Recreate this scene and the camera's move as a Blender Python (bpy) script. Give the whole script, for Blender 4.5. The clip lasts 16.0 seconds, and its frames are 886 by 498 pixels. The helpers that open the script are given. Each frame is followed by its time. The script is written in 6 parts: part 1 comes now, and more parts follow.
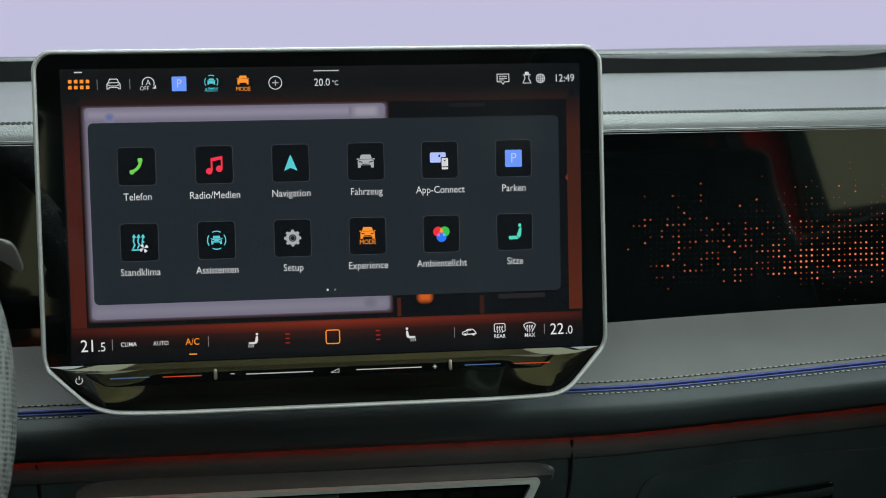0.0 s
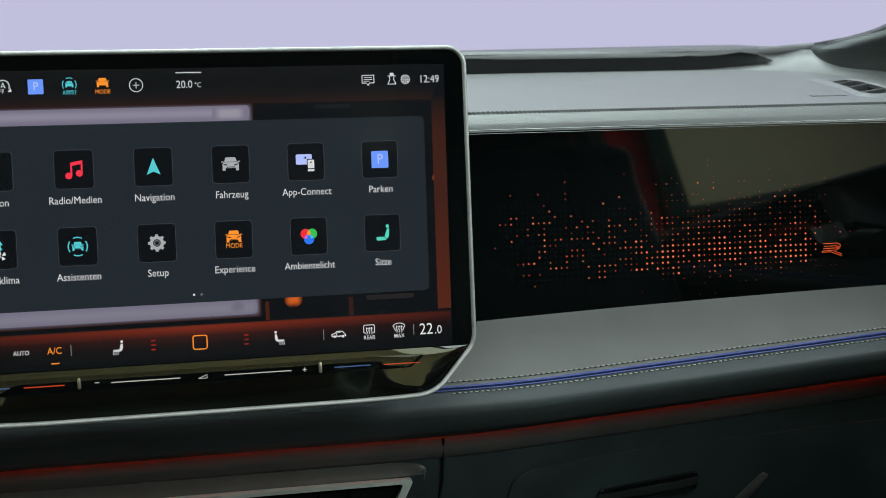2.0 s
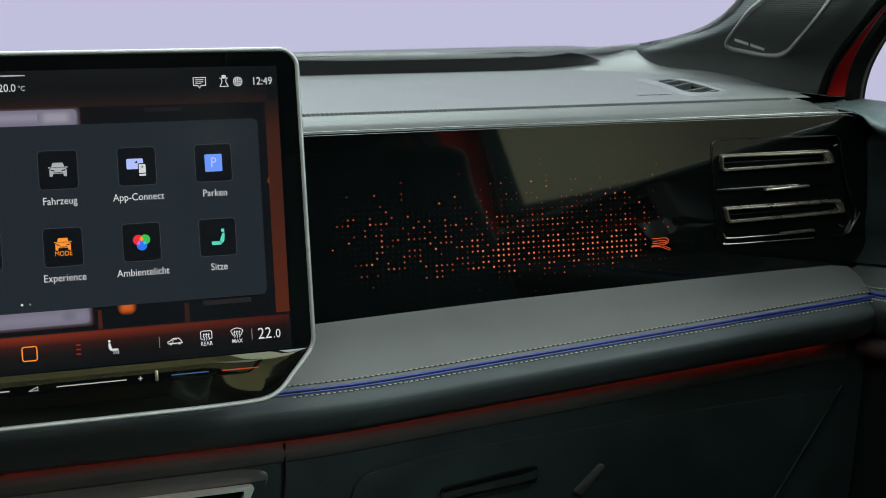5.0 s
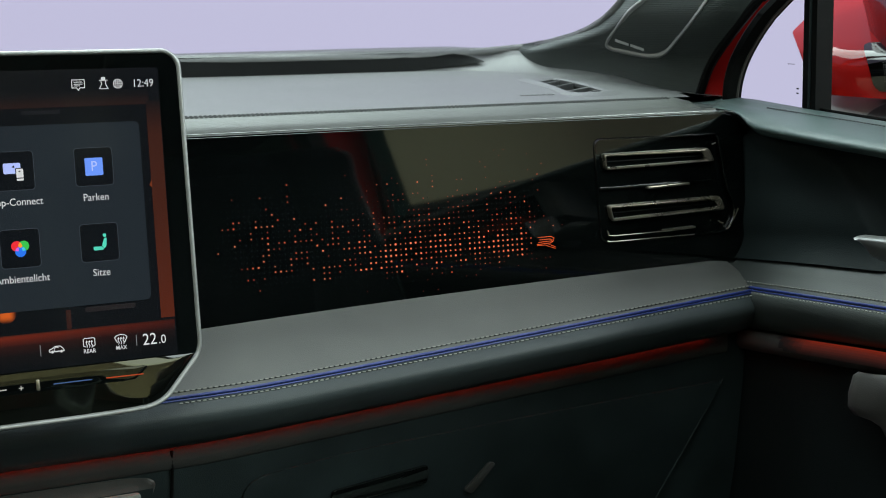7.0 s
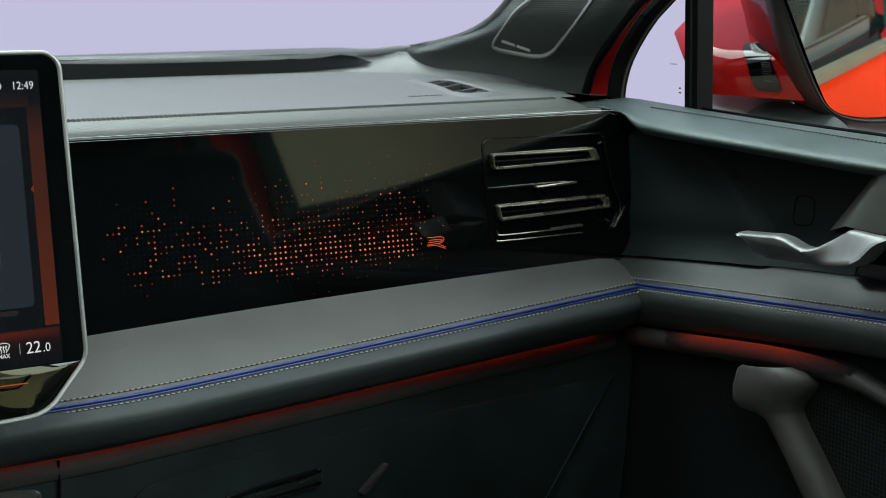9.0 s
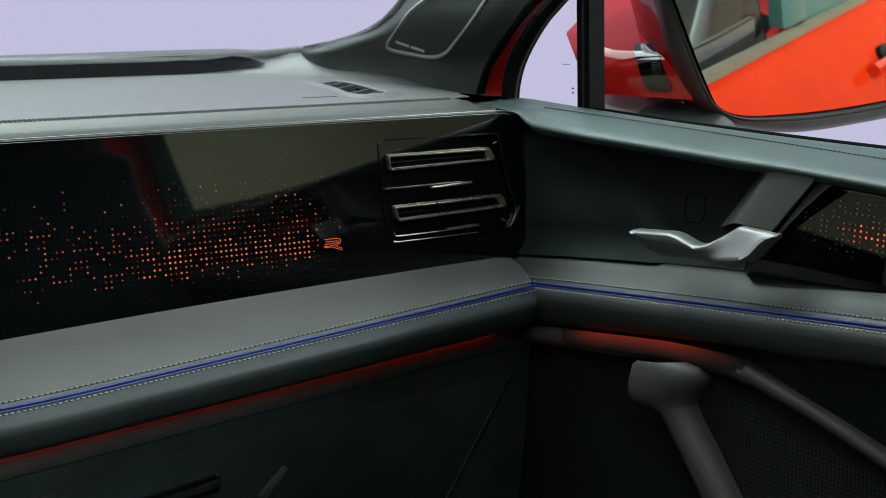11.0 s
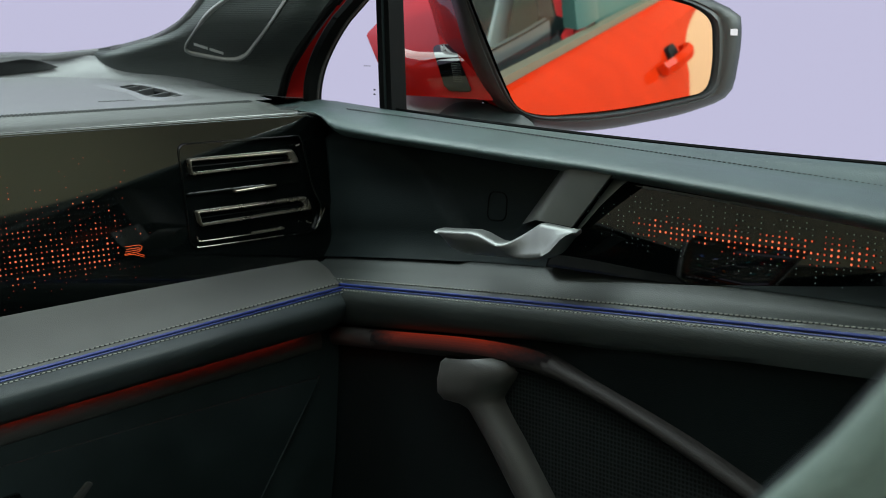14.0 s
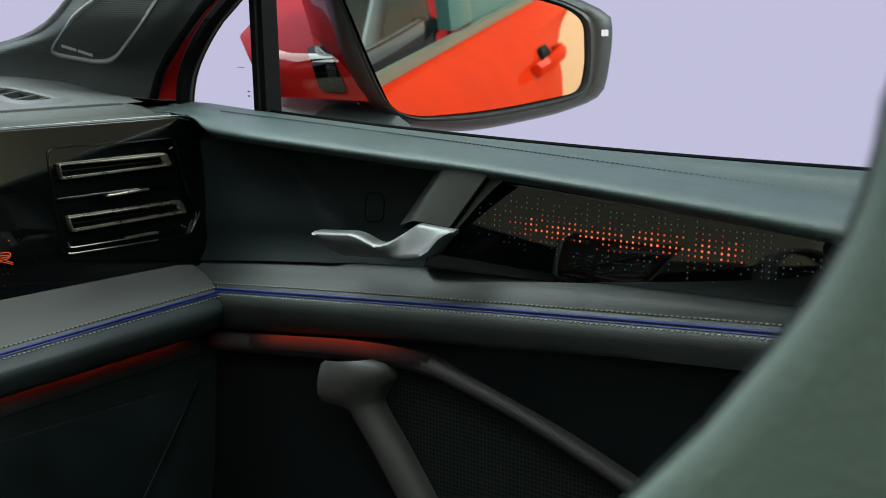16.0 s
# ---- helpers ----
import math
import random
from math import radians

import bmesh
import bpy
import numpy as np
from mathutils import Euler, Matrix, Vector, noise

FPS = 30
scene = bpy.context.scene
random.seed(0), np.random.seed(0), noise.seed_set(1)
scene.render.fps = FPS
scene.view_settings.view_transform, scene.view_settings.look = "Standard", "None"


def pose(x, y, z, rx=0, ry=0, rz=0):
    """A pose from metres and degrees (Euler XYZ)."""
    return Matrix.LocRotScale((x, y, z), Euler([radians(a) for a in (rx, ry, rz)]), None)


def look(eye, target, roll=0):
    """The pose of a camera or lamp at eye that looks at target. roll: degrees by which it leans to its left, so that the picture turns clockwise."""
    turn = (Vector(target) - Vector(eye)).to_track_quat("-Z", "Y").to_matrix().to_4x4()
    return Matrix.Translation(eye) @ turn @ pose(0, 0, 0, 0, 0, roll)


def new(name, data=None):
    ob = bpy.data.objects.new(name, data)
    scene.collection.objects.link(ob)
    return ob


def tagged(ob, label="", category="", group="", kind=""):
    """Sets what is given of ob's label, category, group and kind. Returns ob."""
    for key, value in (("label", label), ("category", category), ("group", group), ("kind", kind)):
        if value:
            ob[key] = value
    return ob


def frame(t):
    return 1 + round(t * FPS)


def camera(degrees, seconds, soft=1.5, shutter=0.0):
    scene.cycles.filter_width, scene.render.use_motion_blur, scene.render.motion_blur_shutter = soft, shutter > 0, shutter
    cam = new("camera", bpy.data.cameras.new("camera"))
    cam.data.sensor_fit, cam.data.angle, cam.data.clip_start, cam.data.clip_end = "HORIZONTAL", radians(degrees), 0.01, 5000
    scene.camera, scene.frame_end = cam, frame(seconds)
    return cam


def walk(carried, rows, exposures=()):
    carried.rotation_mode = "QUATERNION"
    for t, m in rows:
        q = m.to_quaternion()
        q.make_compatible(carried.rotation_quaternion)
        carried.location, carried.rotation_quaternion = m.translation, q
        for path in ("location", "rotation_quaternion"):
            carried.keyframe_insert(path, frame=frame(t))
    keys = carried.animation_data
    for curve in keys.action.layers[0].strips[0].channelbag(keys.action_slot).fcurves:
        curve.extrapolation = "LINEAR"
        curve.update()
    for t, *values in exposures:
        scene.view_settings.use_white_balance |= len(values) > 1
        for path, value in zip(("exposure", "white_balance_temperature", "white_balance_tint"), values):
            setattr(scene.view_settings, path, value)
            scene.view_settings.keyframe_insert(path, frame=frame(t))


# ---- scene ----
# One lens; the camera stands between the front seats and turns to the right.
cam = camera(37.38, 16.0, soft=0.6)
cam.data.dof.use_dof, cam.data.dof.focus_distance, cam.data.dof.aperture_fstop = True, 0.94, 15.0
EYE = 1.25
TURN = [(0.0, 6.826), (0.5, 7.767), (1.0, 9.574), (1.5, 11.166), (2.0, 12.687), (2.5, 13.796), (3.0, 14.963),
        (5.5, 21.259), (6.0, 22.644), (6.5, 23.828), (7.0, 24.906), (7.5, 26.009), (8.0, 27.299), (8.5, 28.515),
        (9.0, 29.776), (11.5, 35.821), (12.0, 37.509), (12.5, 39.063), (13.0, 40.494), (13.5, 41.602),
        (14.0, 42.954), (14.5, 44.241), (15.0, 45.769), (15.5, 47.181), (16.0, 48.369)]
walk(cam, [(t, pose(0, 0, EYE, 79.828, 0, -a) @ pose(0, 0, 0, 0, 0, -0.485)) for t, a in TURN])

# ---- world and lights: a white studio, with unseen lamps added round the car, one wide over the glass roof ----
world = bpy.data.worlds.new("studio")
scene.world = world
world.use_nodes = True
sky = world.node_tree.nodes["Background"]
sky.inputs["Color"].default_value = (0.535, 0.525, 0.715, 1)
sky.inputs["Strength"].default_value = 1.0


def fill_lamp(name, m, wide, deep, power, colour):
    lamp = bpy.data.lights.new(name, "AREA")
    lamp.shape, lamp.size, lamp.size_y, lamp.energy, lamp.color = "RECTANGLE", wide, deep, power, colour
    ob = new(name, lamp)
    ob.matrix_world = m
    return ob


fill_lamp("front_fill", look((0.42, 2.4, 3.7), (0.45, 0.8, 1.1)), 2.2, 1.8, 114, (0.82, 1.0, 0.95))
fill_lamp("side_fill", pose(3.2, -1.7, 2.95, 20, 50, 0), 1.6, 2.4, 188, (0.84, 1.0, 0.95))
fill_lamp("wall_fill", look((0.2, -1.6, 3.4), (1.4, -3.6, 1.5)), 1.6, 1.6, 18, (1.0, 1.0, 0.92))
fill_lamp("roof_fill", pose(-0.1, -0.9, 3.1), 2.6, 2.2, 64, (0.82, 1.0, 0.93))
fill_lamp("driver_side_fill", pose(-3.2, 0.5, 2.1, 0, -66, 0), 1.6, 2.6, 2, (0.82, 1.0, 0.95))

# ---- materials ----


def lin(c):
    return tuple((v / 255 / 12.92 if v < 10.3 else ((v / 255 + 0.055) / 1.055) ** 2.4) for v in c)


def surface(name, colour, rough=0.5, metal=0.0, vary=0.25, scale=30.0, grain=0.0, grain_scale=900.0, kind="noise",
            coat=0.0, spec=0.5, rough_vary=0.12, holes=0.5):
    """A surface with two scales of variation: wide stains and a fine grain that also raises it."""
    m = bpy.data.materials.new(name)
    m.use_nodes = True
    n, l = m.node_tree.nodes, m.node_tree.links
    b = n["Principled BSDF"]
    b.inputs["Metallic"].default_value = metal
    b.inputs["Coat Weight"].default_value = coat
    b.inputs["Coat Roughness"].default_value = 0.04
    b.inputs["Specular IOR Level"].default_value = spec
    where = n.new("ShaderNodeTexCoord")
    wide = n.new("ShaderNodeTexNoise")
    wide.inputs["Scale"].default_value, wide.inputs["Detail"].default_value = scale, 5
    l.new(where.outputs["Object"], wide.inputs["Vector"])
    ramp = n.new("ShaderNodeValToRGB")
    lo, hi = 1 - vary, 1 + vary
    ramp.color_ramp.elements[0].color = (*[v * lo for v in colour], 1)
    ramp.color_ramp.elements[1].color = (*[min(v * hi, 1) for v in colour], 1)
    ramp.color_ramp.elements[0].position, ramp.color_ramp.elements[1].position = 0.3, 0.7
    l.new(wide.outputs["Fac"], ramp.inputs["Fac"])
    if kind == "weave":
        cell, hole, punch = n.new("ShaderNodeTexVoronoi"), n.new("ShaderNodeMapRange"), n.new("ShaderNodeMix")
        cell.inputs["Scale"].default_value, cell.inputs["Randomness"].default_value = grain_scale, 0.0
        hole.inputs["From Min"].default_value, hole.inputs["From Max"].default_value = 0.25, 0.5
        hole.inputs["To Min"].default_value, hole.inputs["To Max"].default_value = holes, 1.0
        punch.data_type, punch.blend_type = "RGBA", "MULTIPLY"
        punch.inputs["Factor"].default_value = 1.0
        l.new(where.outputs["Object"], cell.inputs["Vector"])
        l.new(cell.outputs["Distance"], hole.inputs["Value"])
        l.new(ramp.outputs["Color"], punch.inputs["A"]), l.new(hole.outputs["Result"], punch.inputs["B"])
        l.new(punch.outputs["Result"], b.inputs["Base Color"])
    else:
        l.new(ramp.outputs["Color"], b.inputs["Base Color"])
    span = n.new("ShaderNodeMapRange")
    span.inputs["To Min"].default_value = max(rough - rough_vary * rough, 0.0)
    span.inputs["To Max"].default_value = min(rough + rough_vary * rough, 1.0)
    l.new(wide.outputs["Fac"], span.inputs["Value"])
    l.new(span.outputs["Result"], b.inputs["Roughness"])
    if grain:
        if kind == "leather":
            fine = n.new("ShaderNodeTexVoronoi")
            fine.inputs["Scale"].default_value = grain_scale
            fine.inputs["Randomness"].default_value = 1.0
            out = fine.outputs["Distance"]
        elif kind == "ribs":
            fine = n.new("ShaderNodeTexWave")
            fine.bands_direction = "Z"
            fine.inputs["Scale"].default_value, fine.inputs["Distortion"].default_value = grain_scale, 0.4
            out = fine.outputs["Fac"]
        elif kind == "weave":
            fine = n.new("ShaderNodeTexVoronoi")
            fine.inputs["Scale"].default_value = grain_scale
            fine.inputs["Randomness"].default_value = 0.0
            out = fine.outputs["Distance"]
        else:
            fine = n.new("ShaderNodeTexNoise")
            fine.inputs["Scale"].default_value, fine.inputs["Detail"].default_value = grain_scale, 3
            out = fine.outputs["Fac"]
        l.new(where.outputs["Object"], fine.inputs["Vector"])
        bump = n.new("ShaderNodeBump")
        bump.inputs["Strength"].default_value, bump.inputs["Distance"].default_value = grain, 0.0006
        l.new(out, bump.inputs["Height"])
        l.new(bump.outputs["Normal"], b.inputs["Normal"])
    return m


def glow(name, rgb, strength=1.0, rough=0.12, base=(0.004, 0.004, 0.005)):
    """A lit piece of a display or a lamp, under a glossy face."""
    m = bpy.data.materials.new(name)
    m.use_nodes = True
    b = m.node_tree.nodes["Principled BSDF"]
    b.inputs["Base Color"].default_value = (*base, 1)
    b.inputs["Roughness"].default_value = rough
    b.inputs["Specular IOR Level"].default_value = 0.5 if rough < 0.5 else 0.05
    b.inputs["Emission Color"].default_value = (*lin(rgb), 1)
    b.inputs["Emission Strength"].default_value = strength
    return m


def glow_ramp(name, axis, stops, rough=0.12, middle=None):
    """A lit field of a display whose colour runs along an axis of its own box."""
    m = bpy.data.materials.new(name)
    m.use_nodes = True
    n, l = m.node_tree.nodes, m.node_tree.links
    b = n["Principled BSDF"]
    b.inputs["Base Color"].default_value, b.inputs["Roughness"].default_value = (0.004, 0.004, 0.005, 1), rough
    where, split, ramp = n.new("ShaderNodeTexCoord"), n.new("ShaderNodeSeparateXYZ"), n.new("ShaderNodeValToRGB")
    l.new(where.outputs["Generated"], split.inputs["Vector"])
    l.new(split.outputs[axis], ramp.inputs["Fac"])
    e = ramp.color_ramp.elements
    while len(e) < len(stops):
        e.new(0.5)
    for i, (p, c) in enumerate(stops):
        e[i].position, e[i].color = p, (*lin(c), 1)
    out = ramp.outputs["Color"]
    if middle:
        side = n.new("ShaderNodeValToRGB")
        l.new(split.outputs["X"], side.inputs["Fac"])
        s = side.color_ramp.elements
        s.new(0.5)
        for i, (p, v) in enumerate(((0.0, middle), (0.5, 1.0), (1.0, middle))):
            s[i].position, s[i].color = p, (v, v, v, 1)
        mix = n.new("ShaderNodeMix")
        mix.data_type, mix.blend_type = "RGBA", "MULTIPLY"
        mix.inputs["Factor"].default_value = 1
        l.new(out, mix.inputs["A"]), l.new(side.outputs["Color"], mix.inputs["B"])
        out = mix.outputs["Result"]
    l.new(out, b.inputs["Emission Color"])
    b.inputs["Emission Strength"].default_value = 1
    return m


def glow_soft(name, rgb, edge_x, edge_z, ground=(6, 7, 9)):
    """A lit field of a display that fades out at its edges. The edges are shares of its width and height."""
    m = bpy.data.materials.new(name)
    m.use_nodes = True
    n, l = m.node_tree.nodes, m.node_tree.links
    b = n["Principled BSDF"]
    b.inputs["Base Color"].default_value, b.inputs["Roughness"].default_value = (0.004, 0.004, 0.005, 1), 0.12
    where, split, mix = n.new("ShaderNodeTexCoord"), n.new("ShaderNodeSeparateXYZ"), n.new("ShaderNodeMix")
    l.new(where.outputs["Generated"], split.inputs["Vector"])
    share = []
    for axis, edge in (("X", edge_x), ("Z", edge_z)):
        far, near, span = n.new("ShaderNodeMath"), n.new("ShaderNodeMath"), n.new("ShaderNodeMapRange")
        far.operation, near.operation, span.interpolation_type = "SUBTRACT", "MINIMUM", "SMOOTHSTEP"
        far.inputs[0].default_value = 1.0
        span.inputs["From Max"].default_value = edge
        l.new(split.outputs[axis], far.inputs[1])
        l.new(split.outputs[axis], near.inputs[0]), l.new(far.outputs[0], near.inputs[1])
        l.new(near.outputs[0], span.inputs["Value"])
        share.append(span.outputs["Result"])
    both = n.new("ShaderNodeMath")
    both.operation = "MULTIPLY"
    l.new(share[0], both.inputs[0]), l.new(share[1], both.inputs[1])
    mix.data_type = "RGBA"
    mix.inputs["A"].default_value, mix.inputs["B"].default_value = (*lin(ground), 1), (*lin(rgb), 1)
    l.new(both.outputs[0], mix.inputs["Factor"])
    l.new(mix.outputs["Result"], b.inputs["Emission Color"])
    b.inputs["Emission Strength"].default_value = 1
    return m


def pane(name, colour=(1, 1, 1)):
    m = bpy.data.materials.new(name)
    m.use_nodes = True
    b = m.node_tree.nodes["Principled BSDF"]
    b.inputs["Base Color"].default_value = (*colour, 1)
    b.inputs["Roughness"].default_value, b.inputs["IOR"].default_value = 0.0, 1.02
    b.inputs["Transmission Weight"].default_value = 1
    return m


# darker copy of the ledge leather: the shade under its roll, in the colour
LEATHER_SHADE = surface("shaded_ledge_leather", (0.025, 0.031, 0.033), 0.46, spec=0.35, vary=0.10, scale=14, grain=0.16, grain_scale=1100, kind="leather")
LEATHER = surface("grained_black_leather", (0.076, 0.077, 0.073), 0.50, spec=0.3, vary=0.10, scale=14, grain=0.16, grain_scale=1100, kind="leather")
DOOR_LEATHER = surface("dark_door_leather", (0.0235, 0.0275, 0.0265), 0.48, vary=0.12, scale=14, grain=0.2, grain_scale=1100, kind="leather", spec=0.4)
BELT = surface("belt_leather", (0.046, 0.069, 0.068), 0.44, vary=0.1, scale=14, grain=0.28, grain_scale=1000, kind="leather")
DASH_TOP = surface("soft_dash_skin", (0.053, 0.054, 0.055), 0.44, vary=0.08, scale=9, grain=0.2, grain_scale=1500, kind="leather")
BAND = surface("coarse_dash_leather", (0.045, 0.048, 0.045), 0.48, vary=0.1, scale=20, grain=0.42, grain_scale=700, kind="leather")
DARK = surface("dark_grained_plastic", (0.0085, 0.0125, 0.0133), 0.60, spec=0.10, vary=0.25, scale=25, grain=0.3, grain_scale=1300)
CARD = surface("door_skin", (0.0082, 0.0118, 0.0123), 0.55, spec=0.07, vary=0.12, scale=12, grain=0.25, grain_scale=1300, kind="leather")
# door skin at about half its tone, as the shade over the lower door
CARD_SHADE = surface("shaded_door_skin", (0.0048, 0.0068, 0.0072), 0.6, spec=0.05, vary=0.15, scale=12, grain=0.25, grain_scale=1300, kind="leather")
RAIL = surface("brown_grey_rail_skin", (0.019, 0.0165, 0.0162), 0.6, spec=0.2, vary=0.15, scale=40, grain=0.2, grain_scale=1100, kind="leather")
BRACKET = surface("warm_grey_moulding", (0.031, 0.0295, 0.0285), 0.5, spec=0.3, vary=0.1, scale=30, grain=0.12, grain_scale=1300, kind="leather")
FOOT_SHEEN = surface("mirror_base_sheen", (0.21, 0.22, 0.22), 0.4, vary=0.1, scale=30, coat=0.3)
GLOSS = surface("black_glass_panel", (0.0010, 0.0014, 0.0014), 0.035, vary=0.3, scale=6, rough_vary=0.4)
PIANO = surface("piano_black_lacquer", (0.0012, 0.0016, 0.0016), 0.06, vary=0.3, scale=8, rough_vary=0.4)
BAR = surface("touch_bar_lacquer", (0.0016, 0.0018, 0.0014), 0.05, vary=0.3, scale=8, rough_vary=0.4, spec=1.0)
SATIN = surface("satin_metal", (0.55, 0.55, 0.535), 0.32, 0.75, vary=0.06, scale=60, grain=0.05, grain_scale=3000)
HANDLE = surface("satin_handle", (0.17, 0.174, 0.172), 0.40, 0.65, vary=0.06, scale=60, grain=0.05, grain_scale=3000)
RIM = surface("brushed_display_rim", (0.25, 0.25, 0.247), 0.42, 0.45, vary=0.08, scale=40, grain=0.05, grain_scale=3000)
STRIP = surface("dark_trim_chrome", (0.14, 0.145, 0.145), 0.26, 0.8, vary=0.1, scale=50)
BLOCK = surface("satin_grey_moulding", (0.085, 0.088, 0.082), 0.42, 0.35, vary=0.06, scale=40, grain=0.06, grain_scale=2500)
CHROME = surface("smoked_chrome", (0.235, 0.205, 0.165), 0.28, 0.85, vary=0.1, scale=50)
BLUE = surface("blue_piping_leather", (0.014, 0.028, 0.15), 0.42, vary=0.15, scale=90, grain=0.3, grain_scale=1500, kind="leather")
THREAD = surface("pale_thread", (0.19, 0.19, 0.17), 0.7, vary=0.2, scale=200)
DARK_THREAD = surface("black_thread", (0.008, 0.009, 0.009), 0.7, vary=0.2, scale=200)
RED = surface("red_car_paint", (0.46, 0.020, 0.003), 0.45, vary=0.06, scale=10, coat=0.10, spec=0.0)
# darker copy of the car red: shade on mirror and aperture, in its colour
SHADED_RED = surface("shaded_red_paint", (0.32, 0.011, 0.010), 0.45, vary=0.06, scale=10, coat=0.55, spec=0.0)
# brighter copy of the car red: strong light on the posts, in its colour
LIT_RED = surface("lit_red_paint", (0.78, 0.030, 0.030), 0.45, vary=0.06, scale=10, coat=0.2, spec=0.1)
WAIST = surface("dull_waist_metal", (0.11, 0.102, 0.065), 0.45, 0.4, vary=0.15, scale=20)
RUBBER = surface("black_rubber", (0.0024, 0.0027, 0.0027), 0.6, spec=0.05, vary=0.3, scale=40)
PILLAR = surface("ribbed_pillar_skin", (0.0225, 0.029, 0.0285), 0.62, vary=0.1, scale=30, grain=0.35, grain_scale=190, kind="ribs")
CLOTH = surface("headliner_cloth", (0.33, 0.31, 0.27), 0.9, vary=0.08, scale=20, grain=0.3, grain_scale=1500)
MESH = surface("speaker_mesh", (0.021, 0.024, 0.025), 0.55, 0.0, vary=0.15, scale=40, grain=0.6, grain_scale=290, kind="weave", holes=0.02, spec=0.2)
DOOR_MESH = surface("door_speaker_mesh", (0.0090, 0.0115, 0.0120), 0.55, 0.0, vary=0.15, scale=40, grain=0.6, grain_scale=300, kind="weave", holes=0.03, spec=0.15)
SEAT = surface("grey_seat_leather", (0.108, 0.145, 0.133), 0.5, vary=0.1, scale=9, grain=0.4, grain_scale=500, kind="leather")
WHEEL = surface("perforated_wheel_leather", (0.10, 0.105, 0.10), 0.5, vary=0.12, scale=20, grain=1.0, grain_scale=370, kind="weave", holes=0.2)
GREY = surface("grey_soft_plastic", (0.023, 0.0225, 0.022), 0.5, spec=0.3, vary=0.12, scale=30, grain=0.15, grain_scale=1300, kind="leather")
CASE = surface("mirror_case_plastic", (0.017, 0.023, 0.023), 0.5, vary=0.12, scale=30, grain=0.25, grain_scale=1500)
MIRROR = surface("mirror_glass", (0.92, 0.93, 0.93), 0.015, 1.0, vary=0.01, scale=5, rough_vary=0.2)
GLASS = pane("window_glass")


def thin_glass(name, ior):
    """A thin pane: clear straight on, glossy at a slant."""
    m = bpy.data.materials.new(name)
    m.use_nodes = True
    n, l = m.node_tree.nodes, m.node_tree.links
    gloss, clear, slant, mix = n.new("ShaderNodeBsdfGlossy"), n.new("ShaderNodeBsdfTransparent"), n.new("ShaderNodeFresnel"), n.new("ShaderNodeMixShader")
    gloss.inputs["Roughness"].default_value = 0.0
    slant.inputs["IOR"].default_value = ior
    l.new(slant.outputs["Fac"], mix.inputs["Fac"])
    l.new(clear.outputs["BSDF"], mix.inputs[1]), l.new(gloss.outputs["BSDF"], mix.inputs[2])
    l.new(mix.outputs["Shader"], n["Material Output"].inputs["Surface"])
    return m


SIDE_GLASS = thin_glass("side_window_glass", 1.06)
ROOF_GLASS = pane("tinted_roof_glass", (0.46, 0.42, 0.22))
TINT = surface("dark_green_window", (0.045, 0.105, 0.088), 0.4, spec=0.05, vary=0.2, scale=3)
WALL = surface("olive_studio_wall", (0.48, 0.46, 0.27), 0.8, vary=0.15, scale=0.8)
TAN = surface("tan_mirror_tint", (0.72, 0.40, 0.20), 0.7, vary=0.1, scale=0.8)
FLOOR = surface("white_studio_floor", (0.75, 0.75, 0.78), 0.6, vary=0.05, scale=1.5)

# ---- shapes ----


def part(name, bm, material, parent=None, label="", sharp=35):
    bmesh.ops.recalc_face_normals(bm, faces=bm.faces)
    me = bpy.data.meshes.new(name)
    bm.to_mesh(me)
    bm.free()
    me.materials.append(material)
    me.shade_smooth()
    me.set_sharp_from_angle(angle=radians(sharp))
    ob = new(name, me)
    if parent:
        ob.parent = parent
    if label:
        ob["label"] = label
    return ob


def thing(name, label, category, m=None, kind="", group=""):
    ob = new(name)
    ob.empty_display_size = 0.05
    if m:
        ob.matrix_world = m
    return tagged(ob, label, category, group, kind)


def loft(bm, rows, closed=False):
    """A sheet through rows of points."""
    vs = [[bm.verts.new(p) for p in r] for r in rows]
    for a, b in zip(vs, vs[1:]):
        k = len(a)
        for i in range(k if closed else k - 1):
            j = (i + 1) % k
            bm.faces.new((a[i], a[j], b[j], b[i]))
    return vs


def solid(bm, rows):
    """A closed body through rings of points, capped at both ends."""
    vs = loft(bm, rows, True)
    bm.faces.new(vs[0])
    bm.faces.new(vs[-1])


def plate(bm, outline, f, d0, d1, edge=0.0, steps=2):
    """A flat piece with an outline (a, b), from depth d0 (back) to d1 (front), with its front edge eased."""
    back = [bm.verts.new(f(a, b, d0)) for a, b in outline]
    front = [bm.verts.new(f(a, b, d1)) for a, b in outline]
    bm.faces.new(back)
    top = bm.faces.new(front)
    k = len(outline)
    for i in range(k):
        j = (i + 1) % k
        bm.faces.new((back[i], back[j], front[j], front[i]))
    if edge:
        bmesh.ops.bevel(bm, geom=list(top.edges), offset=edge, segments=steps, affect="EDGES", profile=0.5)


def ring_plate(bm, outer, inner, f, d0, d1):
    """A flat ring between two outlines with the same number of points."""
    loops = [[bm.verts.new(f(a, b, d)) for a, b in o] for o, d in ((outer, d0), (outer, d1), (inner, d1), (inner, d0))]
    k = len(outer)
    for p, q in zip(loops, loops[1:] + loops[:1]):
        for i in range(k):
            j = (i + 1) % k
            bm.faces.new((p[i], p[j], q[j], q[i]))


